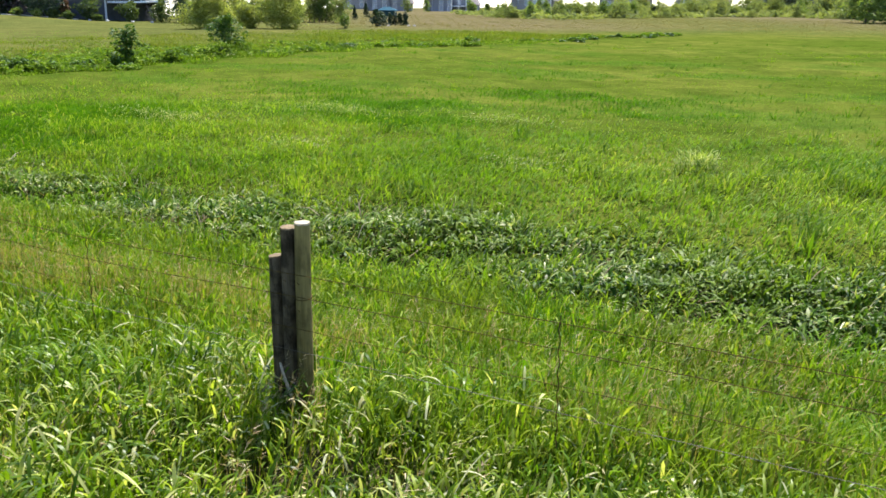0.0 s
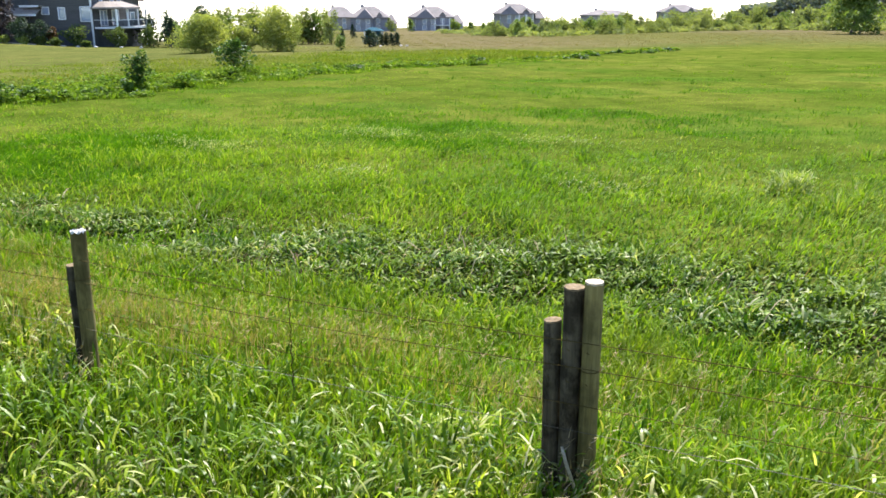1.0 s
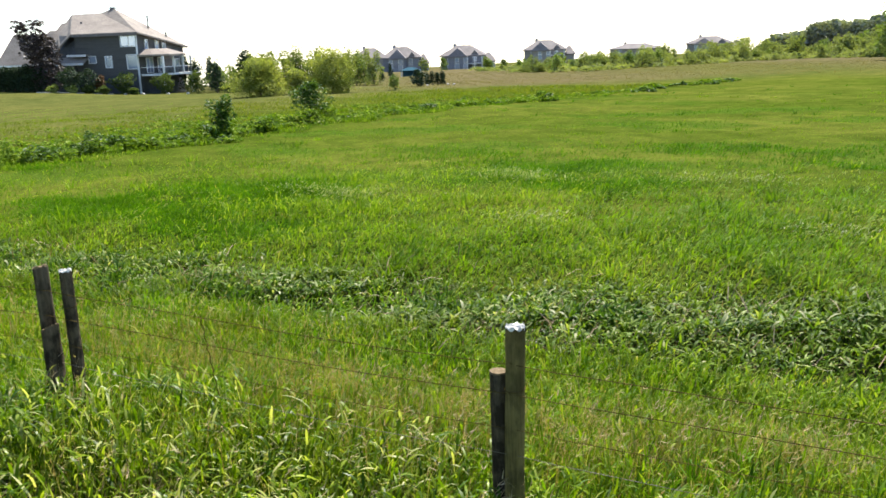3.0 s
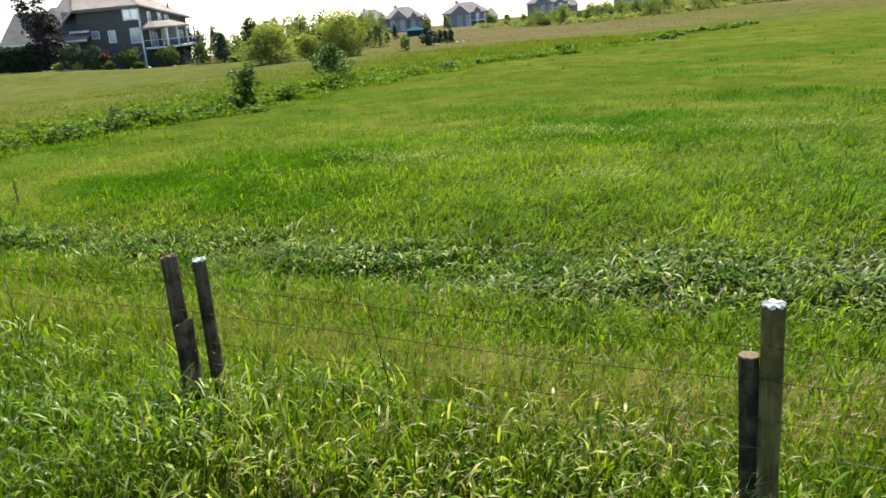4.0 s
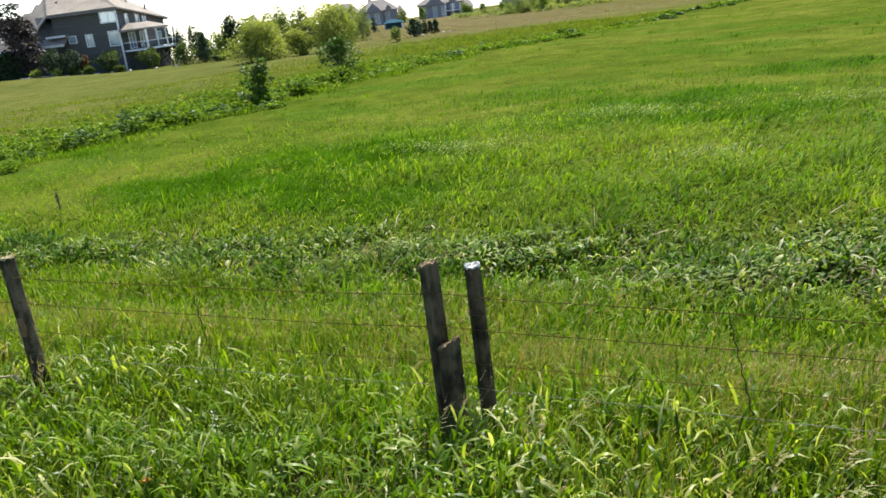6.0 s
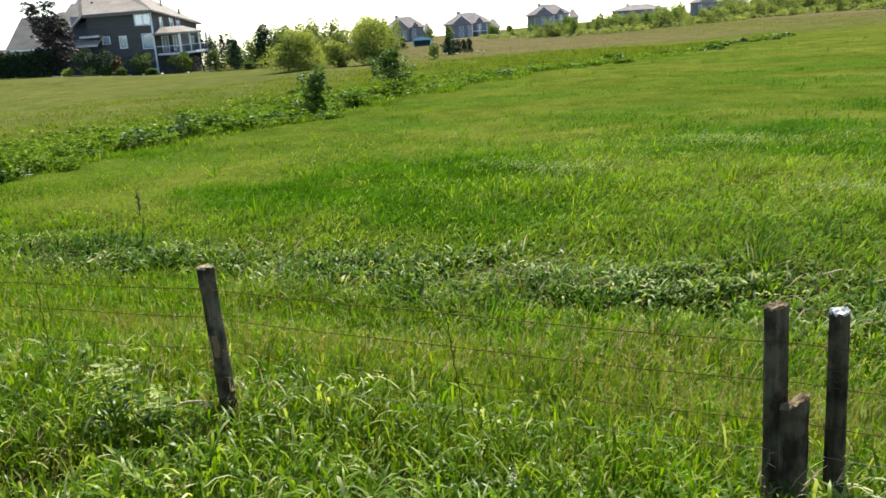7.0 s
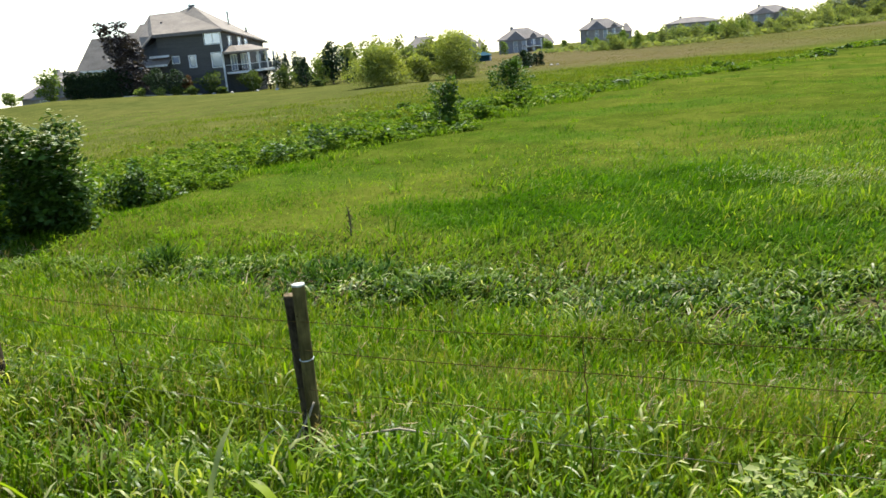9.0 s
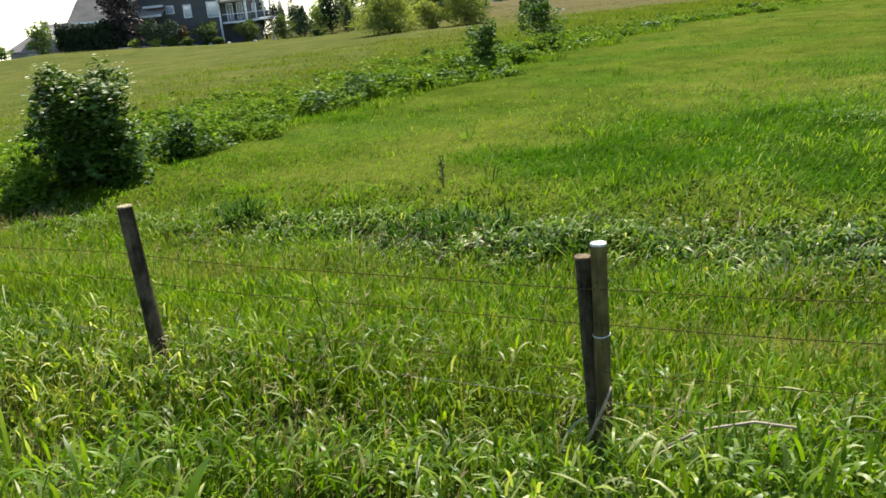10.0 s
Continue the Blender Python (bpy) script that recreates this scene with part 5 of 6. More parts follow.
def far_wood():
    """Wooded rise behind the scrub, too far off to tell trees apart; its leaf colour carries haze."""
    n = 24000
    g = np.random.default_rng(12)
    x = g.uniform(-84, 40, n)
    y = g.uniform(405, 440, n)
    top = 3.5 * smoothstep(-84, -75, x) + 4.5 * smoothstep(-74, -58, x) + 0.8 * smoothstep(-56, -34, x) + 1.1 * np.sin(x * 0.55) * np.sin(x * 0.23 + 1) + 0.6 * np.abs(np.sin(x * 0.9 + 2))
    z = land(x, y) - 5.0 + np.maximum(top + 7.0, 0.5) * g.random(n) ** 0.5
    tagged(new("far_wood", fill_mesh("far_wood", *leaf_cloud(np.stack([x, y, z], 1), np.full(n, 1.8), 0.2), FARWOOD, True)), "wooded rise far behind the field, haze put into its grey colour", "woods", kind="stuff")


far_wood()
for x, y, h, w, sd in ((-15.0, 166, 12.5, 9, 1), (-6.5, 172, 15, 10, 2), (3.0, 172, 15, 10, 3)):
    tree("large_tree", x, y, h, w, 0.5, SHRUB, "tall broad green tree at the far field edge", "tree", 5600, 0.6, 20, "column", 0.25, "tall far trees", 130 + sd)
for x, y, h, w, sd in ((-13.5, 160, 4.0, 6.5, 1), (-5.5, 162, 4.0, 7.0, 2), (3.0, 162, 4.4, 7.0, 3)):
    tree("dark_bush", x, y, h, w, 0.45, SHRUB, "rounded green bush under the tall far trees", "bush", 900, 0.05, 9, "round", 0.06, "bushes under tall trees", 140 + sd)


# ---- houses ----
def window(parent, at, u, w, h, label="", out=None, panes=1, name="window", b=0.11):
    """A window at the middle of its sill line: white frame proud of the wall, glass set back. u: along the wall; out: away from it."""
    u, out, at = Vector(u), Vector(out), Vector(at)
    m = Matrix((( u.x, out.x, 0, at.x), (u.y, out.y, 0, at.y), (0, 0, 1, at.z), (0, 0, 0, 1)))
    sh = Shape()
    sh.box(-w / 2 - b, 0.0, -b, -w / 2, 0.09, h + b, m).box(w / 2, 0.0, -b, w / 2 + b, 0.09, h + b, m)
    sh.box(-w / 2, 0.0, -b, w / 2, 0.10, 0, m).box(-w / 2, 0.0, h, w / 2, 0.09, h + b, m)
    for k in range(1, panes):
        x = -w / 2 + w * k / panes
        sh.box(x - 0.03, 0.0, 0, x + 0.03, 0.07, h, m)
    win = part(name, sh, WHITE, parent, label)
    for k in range(panes):
        x0, x1 = -w / 2 + w * k / panes, -w / 2 + w * (k + 1) / panes
        part("pane", Shape().box(x0 + 0.03, 0.015, 0.03, x1 - 0.03, 0.03, h - 0.03, m), GLASS, win)
    return win


def hip_roof(sh, x0, x1, y0, y1, ze, ridge, over=0.5, thick=0.22, corner_drop=None):
    """A hipped roof over a rectangle; ridge: ((x, y, z), (x, y, z)). corner_drop lowers single eave corners."""
    d = corner_drop or (0, 0, 0, 0)
    c = [(x0 - over, y0 - over, ze - d[0]), (x1 + over, y0 - over, ze - d[1]), (x1 + over, y1 + over, ze - d[2]), (x0 - over, y1 + over, ze - d[3])]
    low = [(x, y, z - thick) for x, y, z in c]
    a, b = ridge
    sh.add(c + low + [a, b], [(0, 1, 9, 8), (1, 2, 9), (2, 3, 8, 9), (3, 0, 8), (0, 4, 5, 1), (1, 5, 6, 2), (2, 6, 7, 3), (3, 7, 4, 0), (7, 6, 5, 4)])
    return sh


def slab(sh, corners, thick=0.22):
    """A sheet of roof with its thickness below."""
    n = len(corners)
    low = [(x, y, z - thick) for x, y, z in corners]
    return sh.add(list(corners) + low, [tuple(range(n)), tuple(range(n, 2 * n))[::-1]] + [(k, (k + 1) % n, n + (k + 1) % n, n + k) for k in range(n)])


def big_house():
    h = thing("house", pose(-103.6, 86.9, -3.0, 0, 0, 18.2) @ Matrix.Scale(0.963, 4), "large dark-sided house with brown hipped roof and white deck", "house")
    W = 8.25
    # walls: the main block, the set-back middle, the lower wing, the band of foundation
    part("wall", Shape().add([(-9.6, 0, 2.3), (0, 0, 2.3), (0, 13.5, 2.3), (-9.6, 13.5, 2.3), (-9.6, 0, W - 0.15), (0, 0, W - 0.05), (0, 13.5, W - 2.0), (-9.6, 13.5, W - 0.8)],
         [(3, 2, 1, 0), (4, 5, 6, 7), (0, 1, 5, 4), (1, 2, 6, 5), (2, 3, 7, 6), (3, 0, 4, 7)]), SIDING, h)
    # set-back siding in shadow, given the darker blue instead of the siding colour
    part("wall", Shape().add([(-13.0, 0.9, -0.6), (-9.604, 0.9, -0.6), (-9.604, 6.0, -0.6), (-13.0, 6.0, -0.6), (-13.0, 0.9, 6.0), (-9.604, 0.9, 7.9), (-9.604, 6.0, 9.8), (-13.0, 6.0, 9.6)],
         [(3, 2, 1, 0), (4, 5, 6, 7), (0, 1, 5, 4), (1, 2, 6, 5), (2, 3, 7, 6), (3, 0, 4, 7)]), SHADE_BLUE, h, "set-back wall with blue shade put into its colour")
    part("wall", Shape().box(-22.2, 1.2, -0.6, -13.004, 9.0, 4.3), SIDING, h)
    part("foundation", Shape().box(-9.58, 0.03, -0.9, -0.03, 13.47, 2.297), SHADE_BLUE, h, "plastered basement wall with blue shade put into its colour")
    # main roof: front, hip, back and the steep fall on the wing's side
    a, m, b = (-13.8, 6.5, 11.4), (-9.0, 6.5, 11.45), (-7.0, 6.7, 12.1)
    fl, fr, br, bl = (-9.7, -0.6, W + 0.12), (0.6, -0.6, W + 0.15), (0.6, 14.1, 6.3), (-15.0, 14.1, 7.6)
    main = Shape()
    for corners in ((fl, fr, b, m, a), (fr, br, b), (br, bl, a, m, b)):
        slab(main, corners)
    part("roof", main, ROOF, h, "brown-grey shingled hipped roof")
    part("roof", slab(slab(Shape(), (a, fl, (-12.3, 0.2, 6.7), (-14.4, 3.2, 8.6))), (a, (-14.4, 3.2, 8.6), (-15.2, 9.0, 8.4), bl)), ROOF, h, "steep brown shingled side of the main roof")
    part("soffit", Shape().add([(-9.7, -0.55, W - 0.12), (0.5, -0.55, W - 0.1), (0.5, 13.9, 6.05), (-9.7, 13.9, 7.2)], [(0, 1, 2, 3)]), ROOF_FAR, h)
    part("ridge_vent", Shape().box(-7.5, 6.45, 11.95, -6.7, 6.95, 12.22), ROOF_FAR, h)
    part("roof_vent", Shape().box(-10.3, 3.0, 9.75, -10.05, 3.25, 10.15), ROOF_FAR, h)
    # lower wing: gable roof, and two stepped ridges that run up to the main roof
    for k, (x0, x1, y0, yr, ze, zr, y1) in enumerate(((-22.5, -14.6, 0.4, 4.4, 4.35, 8.75, 9.6), (-17.0, -14.2, 2.0, 5.2, 6.2, 9.15, 9.0), (-15.3, -13.2, 2.6, 6.0, 7.2, 10.2, 9.6))):
        gable = slab(slab(Shape(), ((x0 - 0.7, y0, ze), (x1, y0, ze), (x1, yr, zr), (x0, yr, zr))), ((x0, yr, zr), (x1, yr, zr), (x1, y1, ze), (x0 - 0.7, y1, ze)))
        part("roof", gable, ROOF, h, "brown-grey shingled roof of the lower wing")
        part("gable_wall", Shape().add([(x0 + 0.3, y0 + 0.4, ze - 0.1), (x0 + 0.3, y1 - 0.4, ze - 0.1), (x0 + 0.3, yr, zr - 0.35), (x0 + 0.5, y0 + 0.4, ze - 0.1), (x0 + 0.5, y1 - 0.4, ze - 0.1), (x0 + 0.5, yr, zr - 0.35)], [(0, 1, 2), (3, 5, 4), (0, 2, 5, 3), (1, 4, 5, 2), (0, 3, 4, 1)]), SIDING, h)
    part("eaves_board", Shape().box(-22.4, 0.3, 4.05, -12.9, 0.397, 4.32), WHITE, h, "pale eaves board of the wing")
    # entry: the wing's roof running on, a small porch roof and its white eaves
    part("roof", slab(Shape(), ((-14.6, 0.4, 4.35), (-11.4, 0.4, 4.35), (-12.2, 1.6, 6.3), (-14.6, 3.4, 7.6))), ROOF, h)
    part("porch_roof", slab(Shape(), ((-12.6, -1.9, 4.35), (-7.4, -1.9, 4.35), (-7.6, -0.05, 5.2), (-11.6, -0.05, 5.2))), ROOF, h)
    part("porch_trim", Shape().box(-10.4, -1.1, 5.25, -7.4, -1.003, 5.55), WHITE, h, "white eaves board")
    part("porch_trim", Shape().box(-12.7, -2.0, 4.08, -7.35, -1.903, 4.36), WHITE, h, "white eaves board")
    part("porch_canopy", Shape().box(-10.35, -1.0, 5.3, -7.45, -0.003, 5.5), ROOF, h)
    part("porch_wall", Shape().box(-11.8, -0.6, -0.6, -9.62, 0.897, 4.3), SIDING, h)
    # trim: corner board, eaves boards
    part("corner_board", Shape().box(-0.12, -0.06, -0.4, 0.08, 0.14, W - 0.25), WHITE, h, "white corner board and downpipe")
    part("eaves_board", Shape().box(-9.7, -0.66, W - 0.3, 0.62, -0.603, W + 0.02), ROOF_FAR, h)
    # windows of the long wall
    u, o = (1, 0, 0), (0, -1, 0)
    window(h, (-1.2, -0.0, 6.5), u, 2.3, 1.4, "wide window with sky in the glass", o, 2)
    window(h, (-0.85, -0.0, 3.4), u, 1.5, 1.85, "window with sky in the glass", o, 1)
    window(h, (-4.52, -0.0, 3.7), u, 0.85, 1.4, "small white-framed window", o, 1, b=0.16)
    window(h, (-7.05, -0.0, 4.35), u, 1.0, 0.85, "small white-framed window", o, 1)
    # windows and doors of the deck side
    u, o = (0, 1, 0), (1, 0, 0)
    for y in (2.6, 5.6, 7.6):
        window(h, (0, y, 6.0 - 0.02 * y), u, 0.85 if y > 3 else 0.7, 1.35, "", o)
    for y in (3.1, 6.3):
        window(h, (0, y, 2.75), u, 1.7, 2.0, "white-framed patio door", o, 2, "patio_door")
    window(h, (0, 11.2, 3.1), u, 1.2, 1.3, "", o)
    # covered deck on posts
    part("deck_floor", Shape().box(0.1, 0.4, 2.3, 3.6, 9.6, 2.55), WHITE, h, "white-edged deck floor")
    rim = [(0.1, -0.3, 5.25), (2.3, 0.0, 5.25), (3.9, 1.8, 5.25), (3.9, 6.8, 5.25), (2.3, 8.8, 5.25), (0.1, 9.1, 5.25)]
    crown = [(0.1, 1.5, 6.05), (1.0, 1.7, 6.05), (1.6, 2.8, 6.05), (1.6, 5.8, 6.05), (1.0, 6.8, 6.05), (0.1, 7.0, 6.05)]
    under = [(x, y, z - 0.27) for x, y, z in rim]
    part("deck_roof", Shape().add(rim + crown + under, [(k, k + 1, k + 7, k + 6) for k in range(5)] + [(k + 12, k + 13, k + 1, k) for k in range(5)] + [(6, 7, 8, 9, 10, 11), (17, 16, 15, 14, 13, 12)]), ROOF, h, "low brown many-sided roof over the deck")
    for x, y in ((3.5, 0.6), (3.5, 3.6), (3.5, 6.4), (3.5, 8.8)):
        part("deck_post", Shape().box(x - 0.11, y - 0.11, 2.5, x + 0.11, y + 0.11, 5.0), WHITE, h)
    for x, y in ((3.5, 0.6), (3.5, 8.8)):
        part("deck_pier", Shape().box(x - 0.14, y - 0.14, -0.5, x + 0.14, y + 0.14, 2.32), WHITE, h)
    part("rail", Shape().box(3.44, 0.5, 3.45, 3.56, 9.6, 3.53).box(0.1, 0.44, 3.45, 3.5, 0.56, 3.53), WHITE, h)
    for k in range(6):
        part("rail_panel", Shape().box(3.48, 0.75 + 1.48 * k, 2.6, 3.5, 2.1 + 1.48 * k, 3.42), TINTED, h, "dark glass balustrade panel")
    # side stair of the deck with its white rail panels
    for k in range(3):
        part("stair_panel", Shape().box(3.0, 9.8 + 0.75 * k, 2.35 - 0.1 * k, 3.1, 10.45 + 0.75 * k, 3.5 - 0.12 * k), WHITE, h, "white rail panel")
    part("stair_landing", Shape().box(0.1, 9.604, 2.2, 3.3, 12.2, 2.4), WHITE, h)
    part("patio_table", Shape().box(1.4, 2.4, 3.2, 2.4, 3.6, 3.28).box(1.85, 2.95, 2.553, 1.95, 3.05, 3.2), TINTED, h, "dark table on the deck")
    part("patio_bench", Shape().box(1.5, 5.2, 2.553, 2.3, 6.4, 3.0).box(1.5, 5.2, 3.0, 1.65, 6.4, 3.45), TINTED, h, "dark bench on the deck")
    # chimney pipes
    part("vent_pipe", Shape().tube([(-2.4, 8.0, 9.0), (-2.4, 8.0, 10.9)], [0.12, 0.12], 8), ROOF_FAR, h)
    part("vent_pipe", Shape().tube([(-1.0, 10.5, 7.4), (-1.0, 10.5, 8.5)], [0.14, 0.14], 8), ROOF_FAR, h)
    part("finial", Shape().tube([(-7.4, 6.7, 12.0), (-7.4, 6.7, 13.1)], [0.04, 0.015], 6), ROOF_FAR, h)
    return h


big_house()


def far_house(x, y, z, turn, w, d, eave, ridge, wall, label, deck=True, wing=True, windows=4):
    """A two-storey house in the distance with its wing, openings, deck and chimney."""
    h = thing("house", pose(x, y, z, 0, 0, turn), label, "house", "houses beyond the field")
    part("wall", Shape().box(-w / 2, -d / 2, -2.5, w / 2, d / 2, eave), wall, h)
    part("roof", hip_roof(Shape(), -w / 2, w / 2, -d / 2, d / 2, eave, ((-w * 0.18, 0, ridge), (w * 0.16, 0, ridge)), 0.6, 0.25), ROOF_FAR, h, "grey-brown hipped roof")
    if wing:
        part("wall", Shape().box(-w * 0.3, -d / 2 - 2.2, -2.5, w * 0.12, -d / 2 - 0.003, eave * 0.92), wall, h)
        part("roof", hip_roof(Shape(), -w * 0.3, w * 0.12, -d / 2 - 2.2, d * 0.1, eave * 0.92, ((-w * 0.09, -d / 2 - 1.0, ridge * 0.9), (-w * 0.09, d * 0.05, ridge * 0.9)), 0.45, 0.2), ROOF_FAR, h, "grey-brown gable roof")
        part("wall", Shape().box(w / 2 + 0.003, -d * 0.3, -2.5, w / 2 + w * 0.22, d * 0.4, eave * 0.55), wall, h)
        part("roof", hip_roof(Shape(), w / 2 + 0.6, w / 2 + w * 0.22, -d * 0.3, d * 0.4, eave * 0.55, ((w / 2 + 0.6, d * 0.05, ridge * 0.68), (w / 2 + w * 0.12, d * 0.05, ridge * 0.68)), 0.4, 0.2), ROOF_FAR, h)
        part("dormer", Shape().add([(w * 0.2, -d / 2 - 0.2, eave), (w * 0.42, -d / 2 - 0.2, eave), (w * 0.31, -d / 2 - 0.2, eave + 1.5), (w * 0.2, 0, eave), (w * 0.42, 0, eave), (w * 0.31, 0, eave + 1.5)], [(0, 1, 2), (0, 2, 5, 3), (1, 4, 5, 2), (3, 5, 4)]), ROOF_FAR, h)
    for k in range(windows):
        xx = -w * 0.4 + w * 0.8 * (k + 0.5) / windows
        yy = -d / 2 - 2.2 if wing and -w * 0.3 < xx < w * 0.12 else -d / 2
        window(h, (xx, yy, eave * 0.58), (1, 0, 0), 1.0, 1.3, "", (0, -1, 0), b=0.07)
        window(h, (xx, yy, eave * 0.12), (1, 0, 0), 1.1, 1.4, "", (0, -1, 0), b=0.07)
    part("chimney", Shape().box(-w * 0.26, 0.6, eave, -w * 0.26 + 0.9, 1.5, ridge + 0.5), wall, h)
    if deck:
        part("deck", Shape().box(w * 0.14, -d / 2 - 2.4, eave * 0.42, w * 0.5, -d / 2 - 0.003, eave * 0.46), WHITE, h)
        for xx in (w * 0.15, w * 0.32, w * 0.49):
            part("deck_post", Shape().box(xx - 0.12, -d / 2 - 2.35, -2.0, xx + 0.12, -d / 2 - 2.15, eave * 0.9), WHITE, h)
    return h


far_house(-173.7, 245.6, -5.5, 30, 9.9, 10.5, 3.9, 7.1, BEIGE_SIDE, "beige far house with grey hipped roof", False, False, 2)
far_house(-149.9, 227.1, -5.3, 28, 10.5, 10, 4.0, 7.0, BLUE_SIDE, "grey-blue far house with brown roof", False, True, 3)
far_house(-133.8, 235.7, -5.4, 22, 12.2, 10.5, 4.1, 7.0, BLUE_SIDE, "grey-blue two-storey far house with a deck")
far_house(-125.4, 276.4, -4.1, 20, 13, 10, 3.4, 6.4, BEIGE_SIDE, "beige far house on the rise with a grey roof")
far_house(-110.1, 324.9, -4.6, 12, 18, 10, 2.9, 4.7, BEIGE_SIDE, "low far house with a long grey roof", False, False, 4)
far_house(-85.4, 331.9, -3.5, 8, 15, 10, 2.9, 5.3, BEIGE_SIDE, "low far house behind scrub with a grey roof", False, True, 3)
far_house(-149.6, 98.4, -4.7, 32, 15, 10, 2.2, 5.9, BEIGE_SIDE, "beige house with grey roof beyond the cedar hedge", False, True, 2)
shed = thing("shed", pose(-105.5, 160, -4.2, 0, 0, 25), "low teal garden pavilion beside the far houses", "shed")
for px, py in ((-1.8, -1.1), (1.8, -1.1), (1.8, 1.1), (-1.8, 1.1)):
    part("post", Shape().box(px - 0.08, py - 0.08, -0.8, px + 0.08, py + 0.08, 1.25), WHITE, shed)
part("wall", Shape().box(-1.7, 0.2, -0.8, 1.7, 1.0, 1.2), TEAL, shed)
part("roof", hip_roof(Shape(), -1.8, 1.8, -1.1, 1.1, 1.25, ((-0.6, 0, 1.9), (0.6, 0, 1.9)), 0.25, 0.12), TEAL, shed, "teal canopy roof")


# ---- garden bed and loose things ----
def rock(x, y, z, s, seed, label="pale rounded garden boulder", squash=0.6):
    bm = bmesh.new()
    bmesh.ops.create_icosphere(bm, subdivisions=2, radius=s)
    for v in bm.verts:
        k = 1 + 0.28 * noise.noise(v.co * (1.6 / s) + Vector((seed, 0, 0)))
        v.co = Vector((v.co.x * k, v.co.y * k * 0.85, v.co.z * k * squash))
    me = bpy.data.meshes.new("rock")
    bm.to_mesh(me)
    bm.free()
    me.materials.append(ROCK)
    ob = new("rock", me)
    ob.location = (x, y, z)
    return tagged(ob, label, "rock", "garden boulders")


for k, (a, b) in enumerate(((-101.6, 82.5), (-100.0, 84.0), (-97.9, 86.4), (-96.0, 88.0))):
    rock(a, b, float(land(a, b)) + 0.08, 0.26, k)
for k, (dx, dy) in enumerate(((0, 0), (1.0, 0.6), (3.2, 2.0), (3.9, 2.3))):
    rock(-66.9 + dx, 99.6 + dy, float(land(-66.9 + dx, 99.6 + dy)) + 0.08, 0.2, 9 + k, "pale boulder at the foot of a cedar row")
SHRUBS = ((-107.2, 78.5, 3.0, 2.5, CONIFER, "clipped dark conical garden shrub", "round"), (-105.4, 79.9, 2.9, 2.5, CONIFER, "clipped dark conical garden shrub", "round"),
          (-104.6, 81.2, 2.2, 1.3, REDSHRUB, "rust-leaved garden shrub by the wall", "round"), (-102.8, 83.2, 2.5, 3.6, GARDEN, "spreading pale green garden shrub by the house", "vase"),
          (-99.4, 87.2, 2.4, 2.4, GARDEN, "green garden shrub below the deck", "round"), (-96.3, 89.9, 2.6, 2.4, GARDEN, "green garden shrub below the deck", "round"),
          (-108.4, 76.7, 0.9, 1.2, PALE_LEAF, "small white-flowering garden plant", "round"), (-106.2, 78.0, 0.9, 1.2, PALE_LEAF, "small white-flowering garden plant", "round"),
          (-104.9, 79.4, 1.0, 1.6, GARDEN, "low yellow-green garden shrub", "round"), (-103.6, 80.6, 0.9, 1.5, GARDEN, "low yellow-green garden shrub", "round"),
          (-101.0, 83.2, 0.8, 1.3, GARDEN, "low yellow-green garden shrub", "round"), (-92.6, 92.3, 1.0, 2.0, GARDEN, "low yellow-green garden shrub", "round"))
for k, (x, y, hh, ww, mm, lab, shp) in enumerate(SHRUBS):
    tree("garden_shrub", x, y, hh * 1.12, ww * 1.22, 0.24, mm, lab, "shrub", 1500, 0.05, 7, shp, 0.04, "garden shrubs", 160 + k, z=float(land(x, y)) - 0.05)

# a dead stalk in the field
stalk = thing("dead_stalk", pose(-28.1, 13.9, float(land(-28.1, 13.9)) - 0.05), "dry brown weed stalk standing in the field", "weed")
part("stem", Shape().tube([(0, 0, 0), (0.02, 0, 0.3), (0.0, 0.0, 0.5), (-0.03, 0, 0.62)], [0.018, 0.016, 0.013, 0.007], 6), BARK, stalk)
for k in range(5):
    part("side_twig", Shape().tube([(0, 0, 0.16 + 0.08 * k), (0.05 * (-1) ** k, 0.03, 0.24 + 0.08 * k)], [0.010, 0.005], 5), BARK, stalk)


g9 = np.random.default_rng(4)
tips = np.stack([g9.normal(0, 0.03, 34), g9.normal(0, 0.03, 34), g9.uniform(0.15, 0.62, 34)], 1)
part("dry_leaves", fill_mesh("dry_leaves", *leaf_cloud(tips, np.full(34, 0.05), 0.2, 0.3, 1.4), DEAD, True), None, stalk, "withered brown leaves")


def leafy_plant(x, y, h, w, leaf, n, mat, label, seed, category="weed", rise=0.62):
    g = np.random.default_rng(seed)
    t = thing("leafy_plant", pose(x, y, float(land(x, y)) - 0.02), label, category)
    st = Shape()
    for k in range(6):
        a = k * 1.05 + seed
        st.tube([(0, 0, 0), (0.2 * w * math.cos(a), 0.2 * w * math.sin(a), h * 0.5), (0.4 * w * math.cos(a), 0.4 * w * math.sin(a), h * 0.95)], [0.008, 0.006, 0.003], 5)
    part("stem", st, WEED, t)
    p = g.normal(0, 1, (n, 3))
    p /= np.linalg.norm(p, axis=1)[:, None]
    p = p * (0.5 + 0.5 * g.random(n)[:, None]) * np.array([w / 2, w / 2, h * (1.02 - rise)]) + np.array([0, 0, h * rise])
    part("leaves", fill_mesh("leaves", *leaf_cloud(p, np.full(n, leaf), 0.55, 0.2, 1.6), mat, True), None, t)
    return t


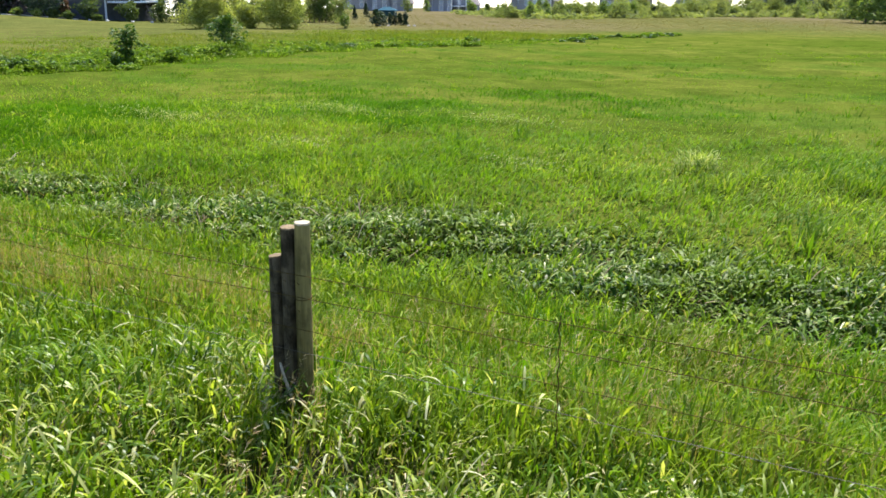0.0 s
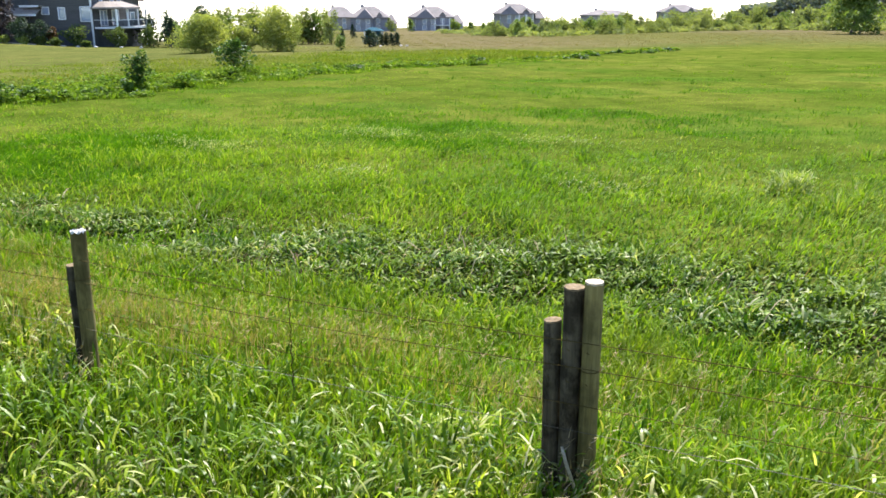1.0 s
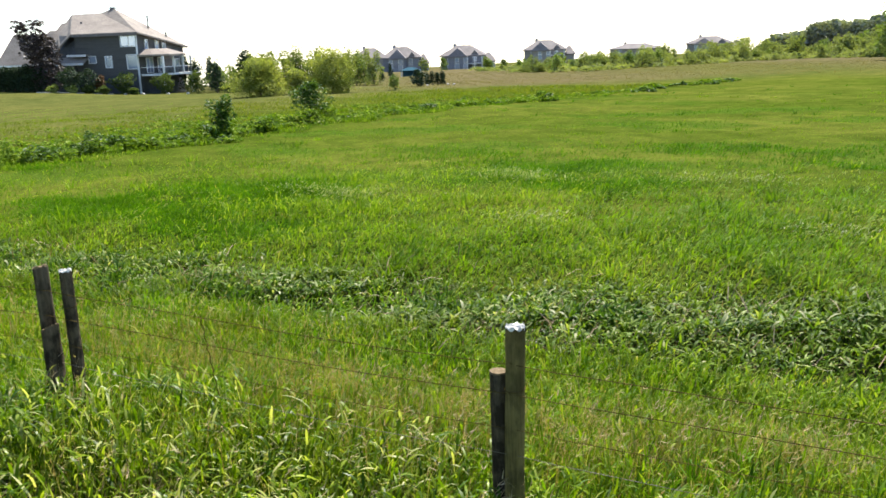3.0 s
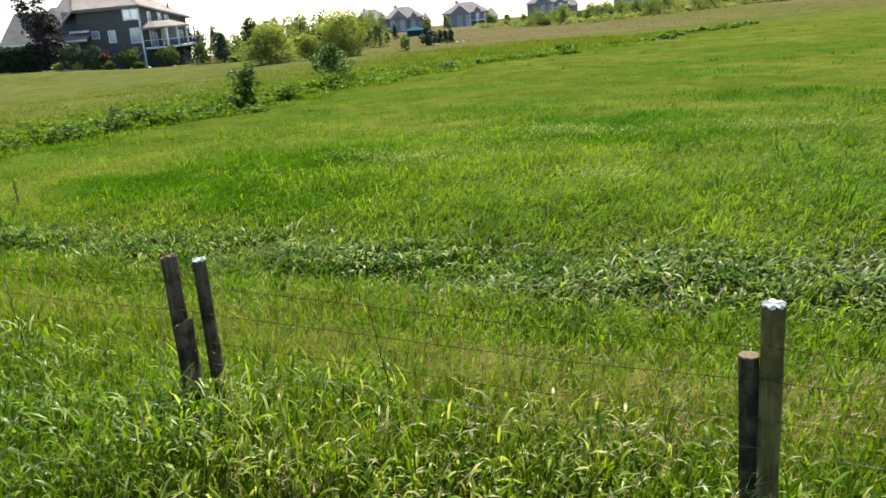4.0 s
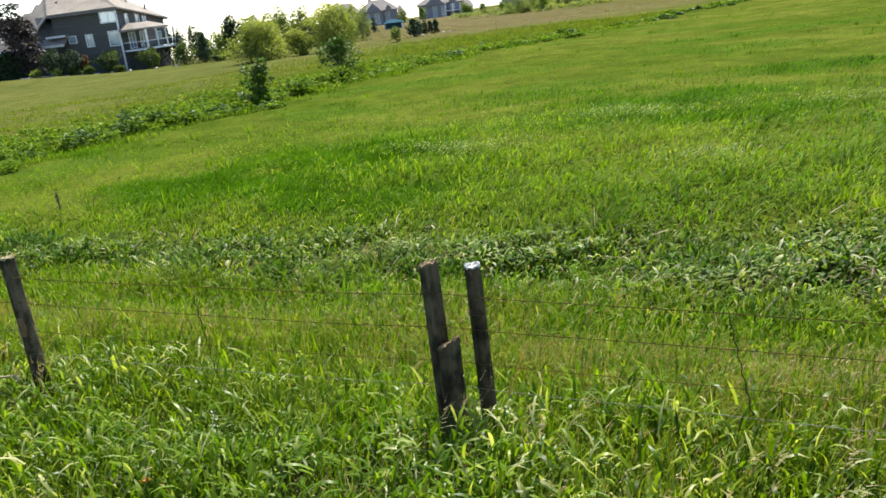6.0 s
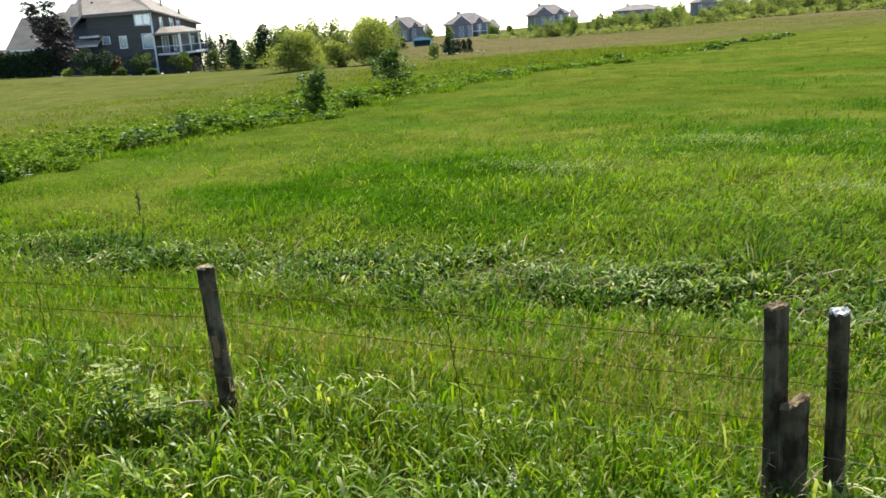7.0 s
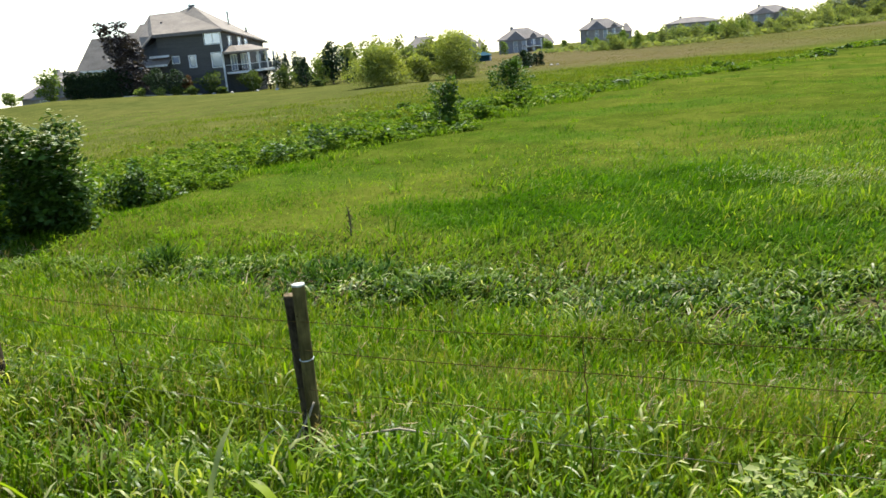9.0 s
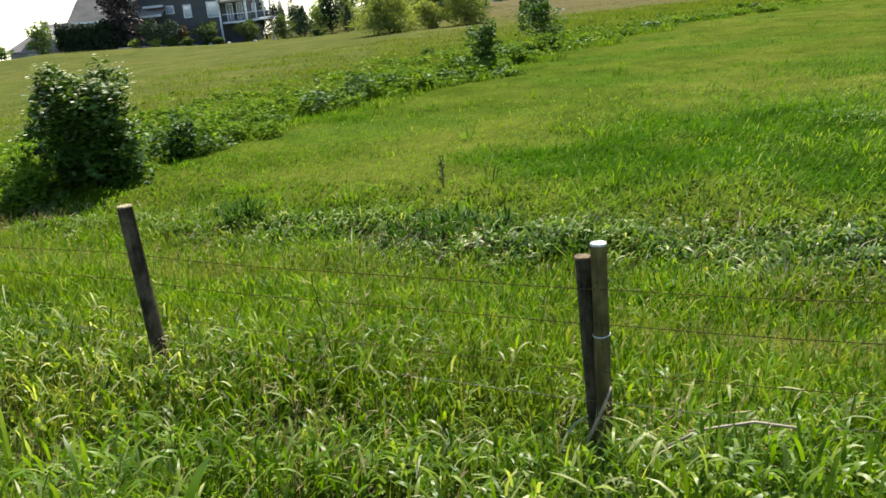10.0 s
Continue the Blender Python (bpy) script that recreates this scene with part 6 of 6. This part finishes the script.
def leaf_clump(x, y, h, w, n, seed, leaf, label, broad=1.0):
    """A stand of broad upright leaves."""
    t = thing("leaf_clump", pose(x, y, float(land(x, y)) - 0.02), label, "weed", "leafy clumps in the field")
    g = np.random.default_rng(seed)
    a, r = g.uniform(0, 6.283, n), 0.5 * w * np.sqrt(g.random(n))
    v, q, tr = blades(r * np.cos(a), r * np.sin(a), h * g.uniform(0.25, 0.5, n), broad * g.uniform(0.022, 0.045, n), a + g.normal(0, 1.0, n), g.uniform(0.0, 0.9, n), g.uniform(0.5, 1.7, n), 3, lift=0.7 * h * g.random(n) ** 1.2)
    v[:, 2] -= np.repeat(land(r * np.cos(a), r * np.sin(a)), 7)
    part("leaves", fill_mesh("leaves", v, q, tr, leaf, True), None, t)
    part("stem", Shape().tube([(0, 0, 0), (0.02, 0.01, 0.5 * h), (0.03, 0, 0.95 * h)], [0.012, 0.009, 0.004], 5), WEED, t)


# weed by the fence: pale top leaves paint the glare, dark ones sit below
for lx, ly, hh, ww, kk in ((-18.35, 4.85, 0.84, 0.44, 3), (-17.95, 4.8, 0.66, 0.4, 4)):
    weed = leafy_plant(lx, ly, hh, ww, 0.052, 100, PALE_LEAF, "leafy weed growing by the fence, glare put into its pale top leaves", kk, rise=0.84)
    g8 = np.random.default_rng(kk + 50)
    low = np.stack([g8.normal(0, 0.24 * ww, 28), g8.normal(0.06, 0.2 * ww, 28), hh * g8.uniform(0.5, 0.78, 28)], 1)
    part("lower_leaves", fill_mesh("lower_leaves", *leaf_cloud(low, np.full(28, 0.06), 0.5, 0.2, 1.7), BUSH, True), None, weed, "dark green lower leaves")
leaf_clump(-5.0, 19.3, 0.6, 0.8, 420, 6, PALE_LEAF, "silvery grey-green tuft of weed in the field", 0.6)
for k, (x, y, h, w, n) in enumerate(((-30.7, 11.5, 0.72, 0.6, 260), (-31.4, 11.8, 0.45, 0.5, 150), (-26.6, 11.5, 0.6, 0.9, 320), (-27.3, 11.3, 0.5, 0.6, 200), (-25.8, 11.7, 0.5, 0.6, 200), (-17.2, 11.2, 0.45, 0.7, 230), (-17.9, 11.4, 0.4, 0.8, 200), (-16.5, 11.1, 0.4, 0.6, 160), (-21.4, 11.2, 0.4, 0.8, 200), (-24.4, 11.0, 0.42, 0.9, 240), (-23.2, 11.3, 0.35, 0.6, 150), (-19.5, 11.0, 0.38, 0.7, 180), (-13.2, 11.7, 0.42, 0.8, 200), (-10.4, 11.9, 0.4, 0.8, 200))):
    leaf_clump(x, y, h, w, n, 20 + k, DOCK, "dark green upright broad-leaved clump at the ditch")
# bleached sticks and stalks at the feet of posts
def stick(points, r, label):
    at = points[0]
    t = thing("stick", pose(*at), label, "stick", "sticks at the fence")
    part("wood", Shape().tube([(p[0] - at[0], p[1] - at[1], p[2] - at[2]) for p in points], [r * (0.6 + 0.4 * math.sin(math.pi * (k + 0.5) / len(points))) for k in range(len(points))], 7), CUT, t, smooth=True)


stick(((-4.36, 5.33, -0.95), (-4.41, 5.32, -0.65), (-4.47, 5.3, -0.47), (-4.50, 5.3, -0.37)), 0.012, "bleached broken stick leaning at the foot of the posts")
stick(((-17.9, 4.98, -0.72), (-17.74, 5.0, -0.66), (-17.6, 5.02, -0.64), (-17.52, 5.0, -0.67)), 0.011, "bleached bent stalk lying at the foot of a post")
stick(((-21.86, 4.75, -1.1), (-21.76, 4.92, -0.92), (-21.69, 5.06, -0.72), (-21.66, 5.1, -0.62)), 0.010, "bleached stalk leaning against a pair of posts")
stick(((-21.3, 4.7, -0.78), (-21.05, 4.85, -0.66), (-20.8, 4.95, -0.62), (-20.55, 5.0, -0.64)), 0.009, "bleached stalk lying over the verge grass")


# dug bed round the purple tree
bed = Shape()
ring = [(1.9 * math.cos(k * math.pi / 8) * (1 + 0.1 * math.sin(3 * k)), 1.5 * math.sin(k * math.pi / 8), 0.0) for k in range(16)]
bed.add(ring + [(0.7 * x, 0.7 * y, 0.16) for x, y, z in ring] + [(0, 0, 0.2)], [(k, (k + 1) % 16, 16 + (k + 1) % 16, 16 + k) for k in range(16)] + [(16 + k, 16 + (k + 1) % 16, 32) for k in range(16)])
mulch = new("mulch_bed", bed.mesh("mulch_bed", MULCH, True))
mulch.matrix_world = pose(-111.9, 78.5, float(land(-111.9, 78.5)) - 0.03)
tagged(mulch, "dark brown mulch bed round the purple tree", "garden bed")


def flower_spike(x, y, h, material, label, tip):
    t = thing("wild_flower", pose(x, y, float(land(x, y)) - 0.02), label, "flower")
    part("stem", Shape().tube([(0, 0, 0), (0.01, 0, h * 0.6), (0.02, 0, h)], [0.005, 0.004, 0.002], 5), WEED, t)
    p = np.stack([rng.normal(0.015, 0.014, 40), rng.normal(0, 0.014, 40), h + tip * (rng.random(40) - 0.8)], 1)
    part("blossom", fill_mesh("blossom", *leaf_cloud(p, np.full(40, 0.016), 0.3, 0.1, 1.2), material, True), None, t)["kind"] = "stuff"


flower_spike(-14.75, 4.45, 0.78, FLOWER, "white flower spike on a thin stem in the verge", 0.14)
flower_spike(-15.0, 4.0, 0.48, ORANGE, "small orange flower in the verge", 0.02)

# pale gravel edge in front of the house planting
edge = Shape()
for k in range(8):
    xa, ya = -110.0 + 0.95 * k, 75.4 + 0.72 * k
    za = float(land(xa, ya))
    xb, yb = xa + 0.95, ya + 0.72
    zb = float(land(xb, yb))
    edge.add([(xa, ya, za + 0.08), (xb, yb, zb + 0.08), (xb - 0.3, yb + 0.4, zb + 0.08), (xa - 0.3, ya + 0.4, za + 0.08), (xa, ya, za - 0.1), (xb, yb, zb - 0.1), (xb - 0.3, yb + 0.4, zb - 0.1), (xa - 0.3, ya + 0.4, za - 0.1)],
             [(0, 1, 2, 3), (0, 4, 5, 1), (2, 6, 7, 3)])
tagged(new("gravel_edge", edge.mesh("gravel_edge", GRAVEL)), "pale gravel edging in front of the house planting", "garden edging")
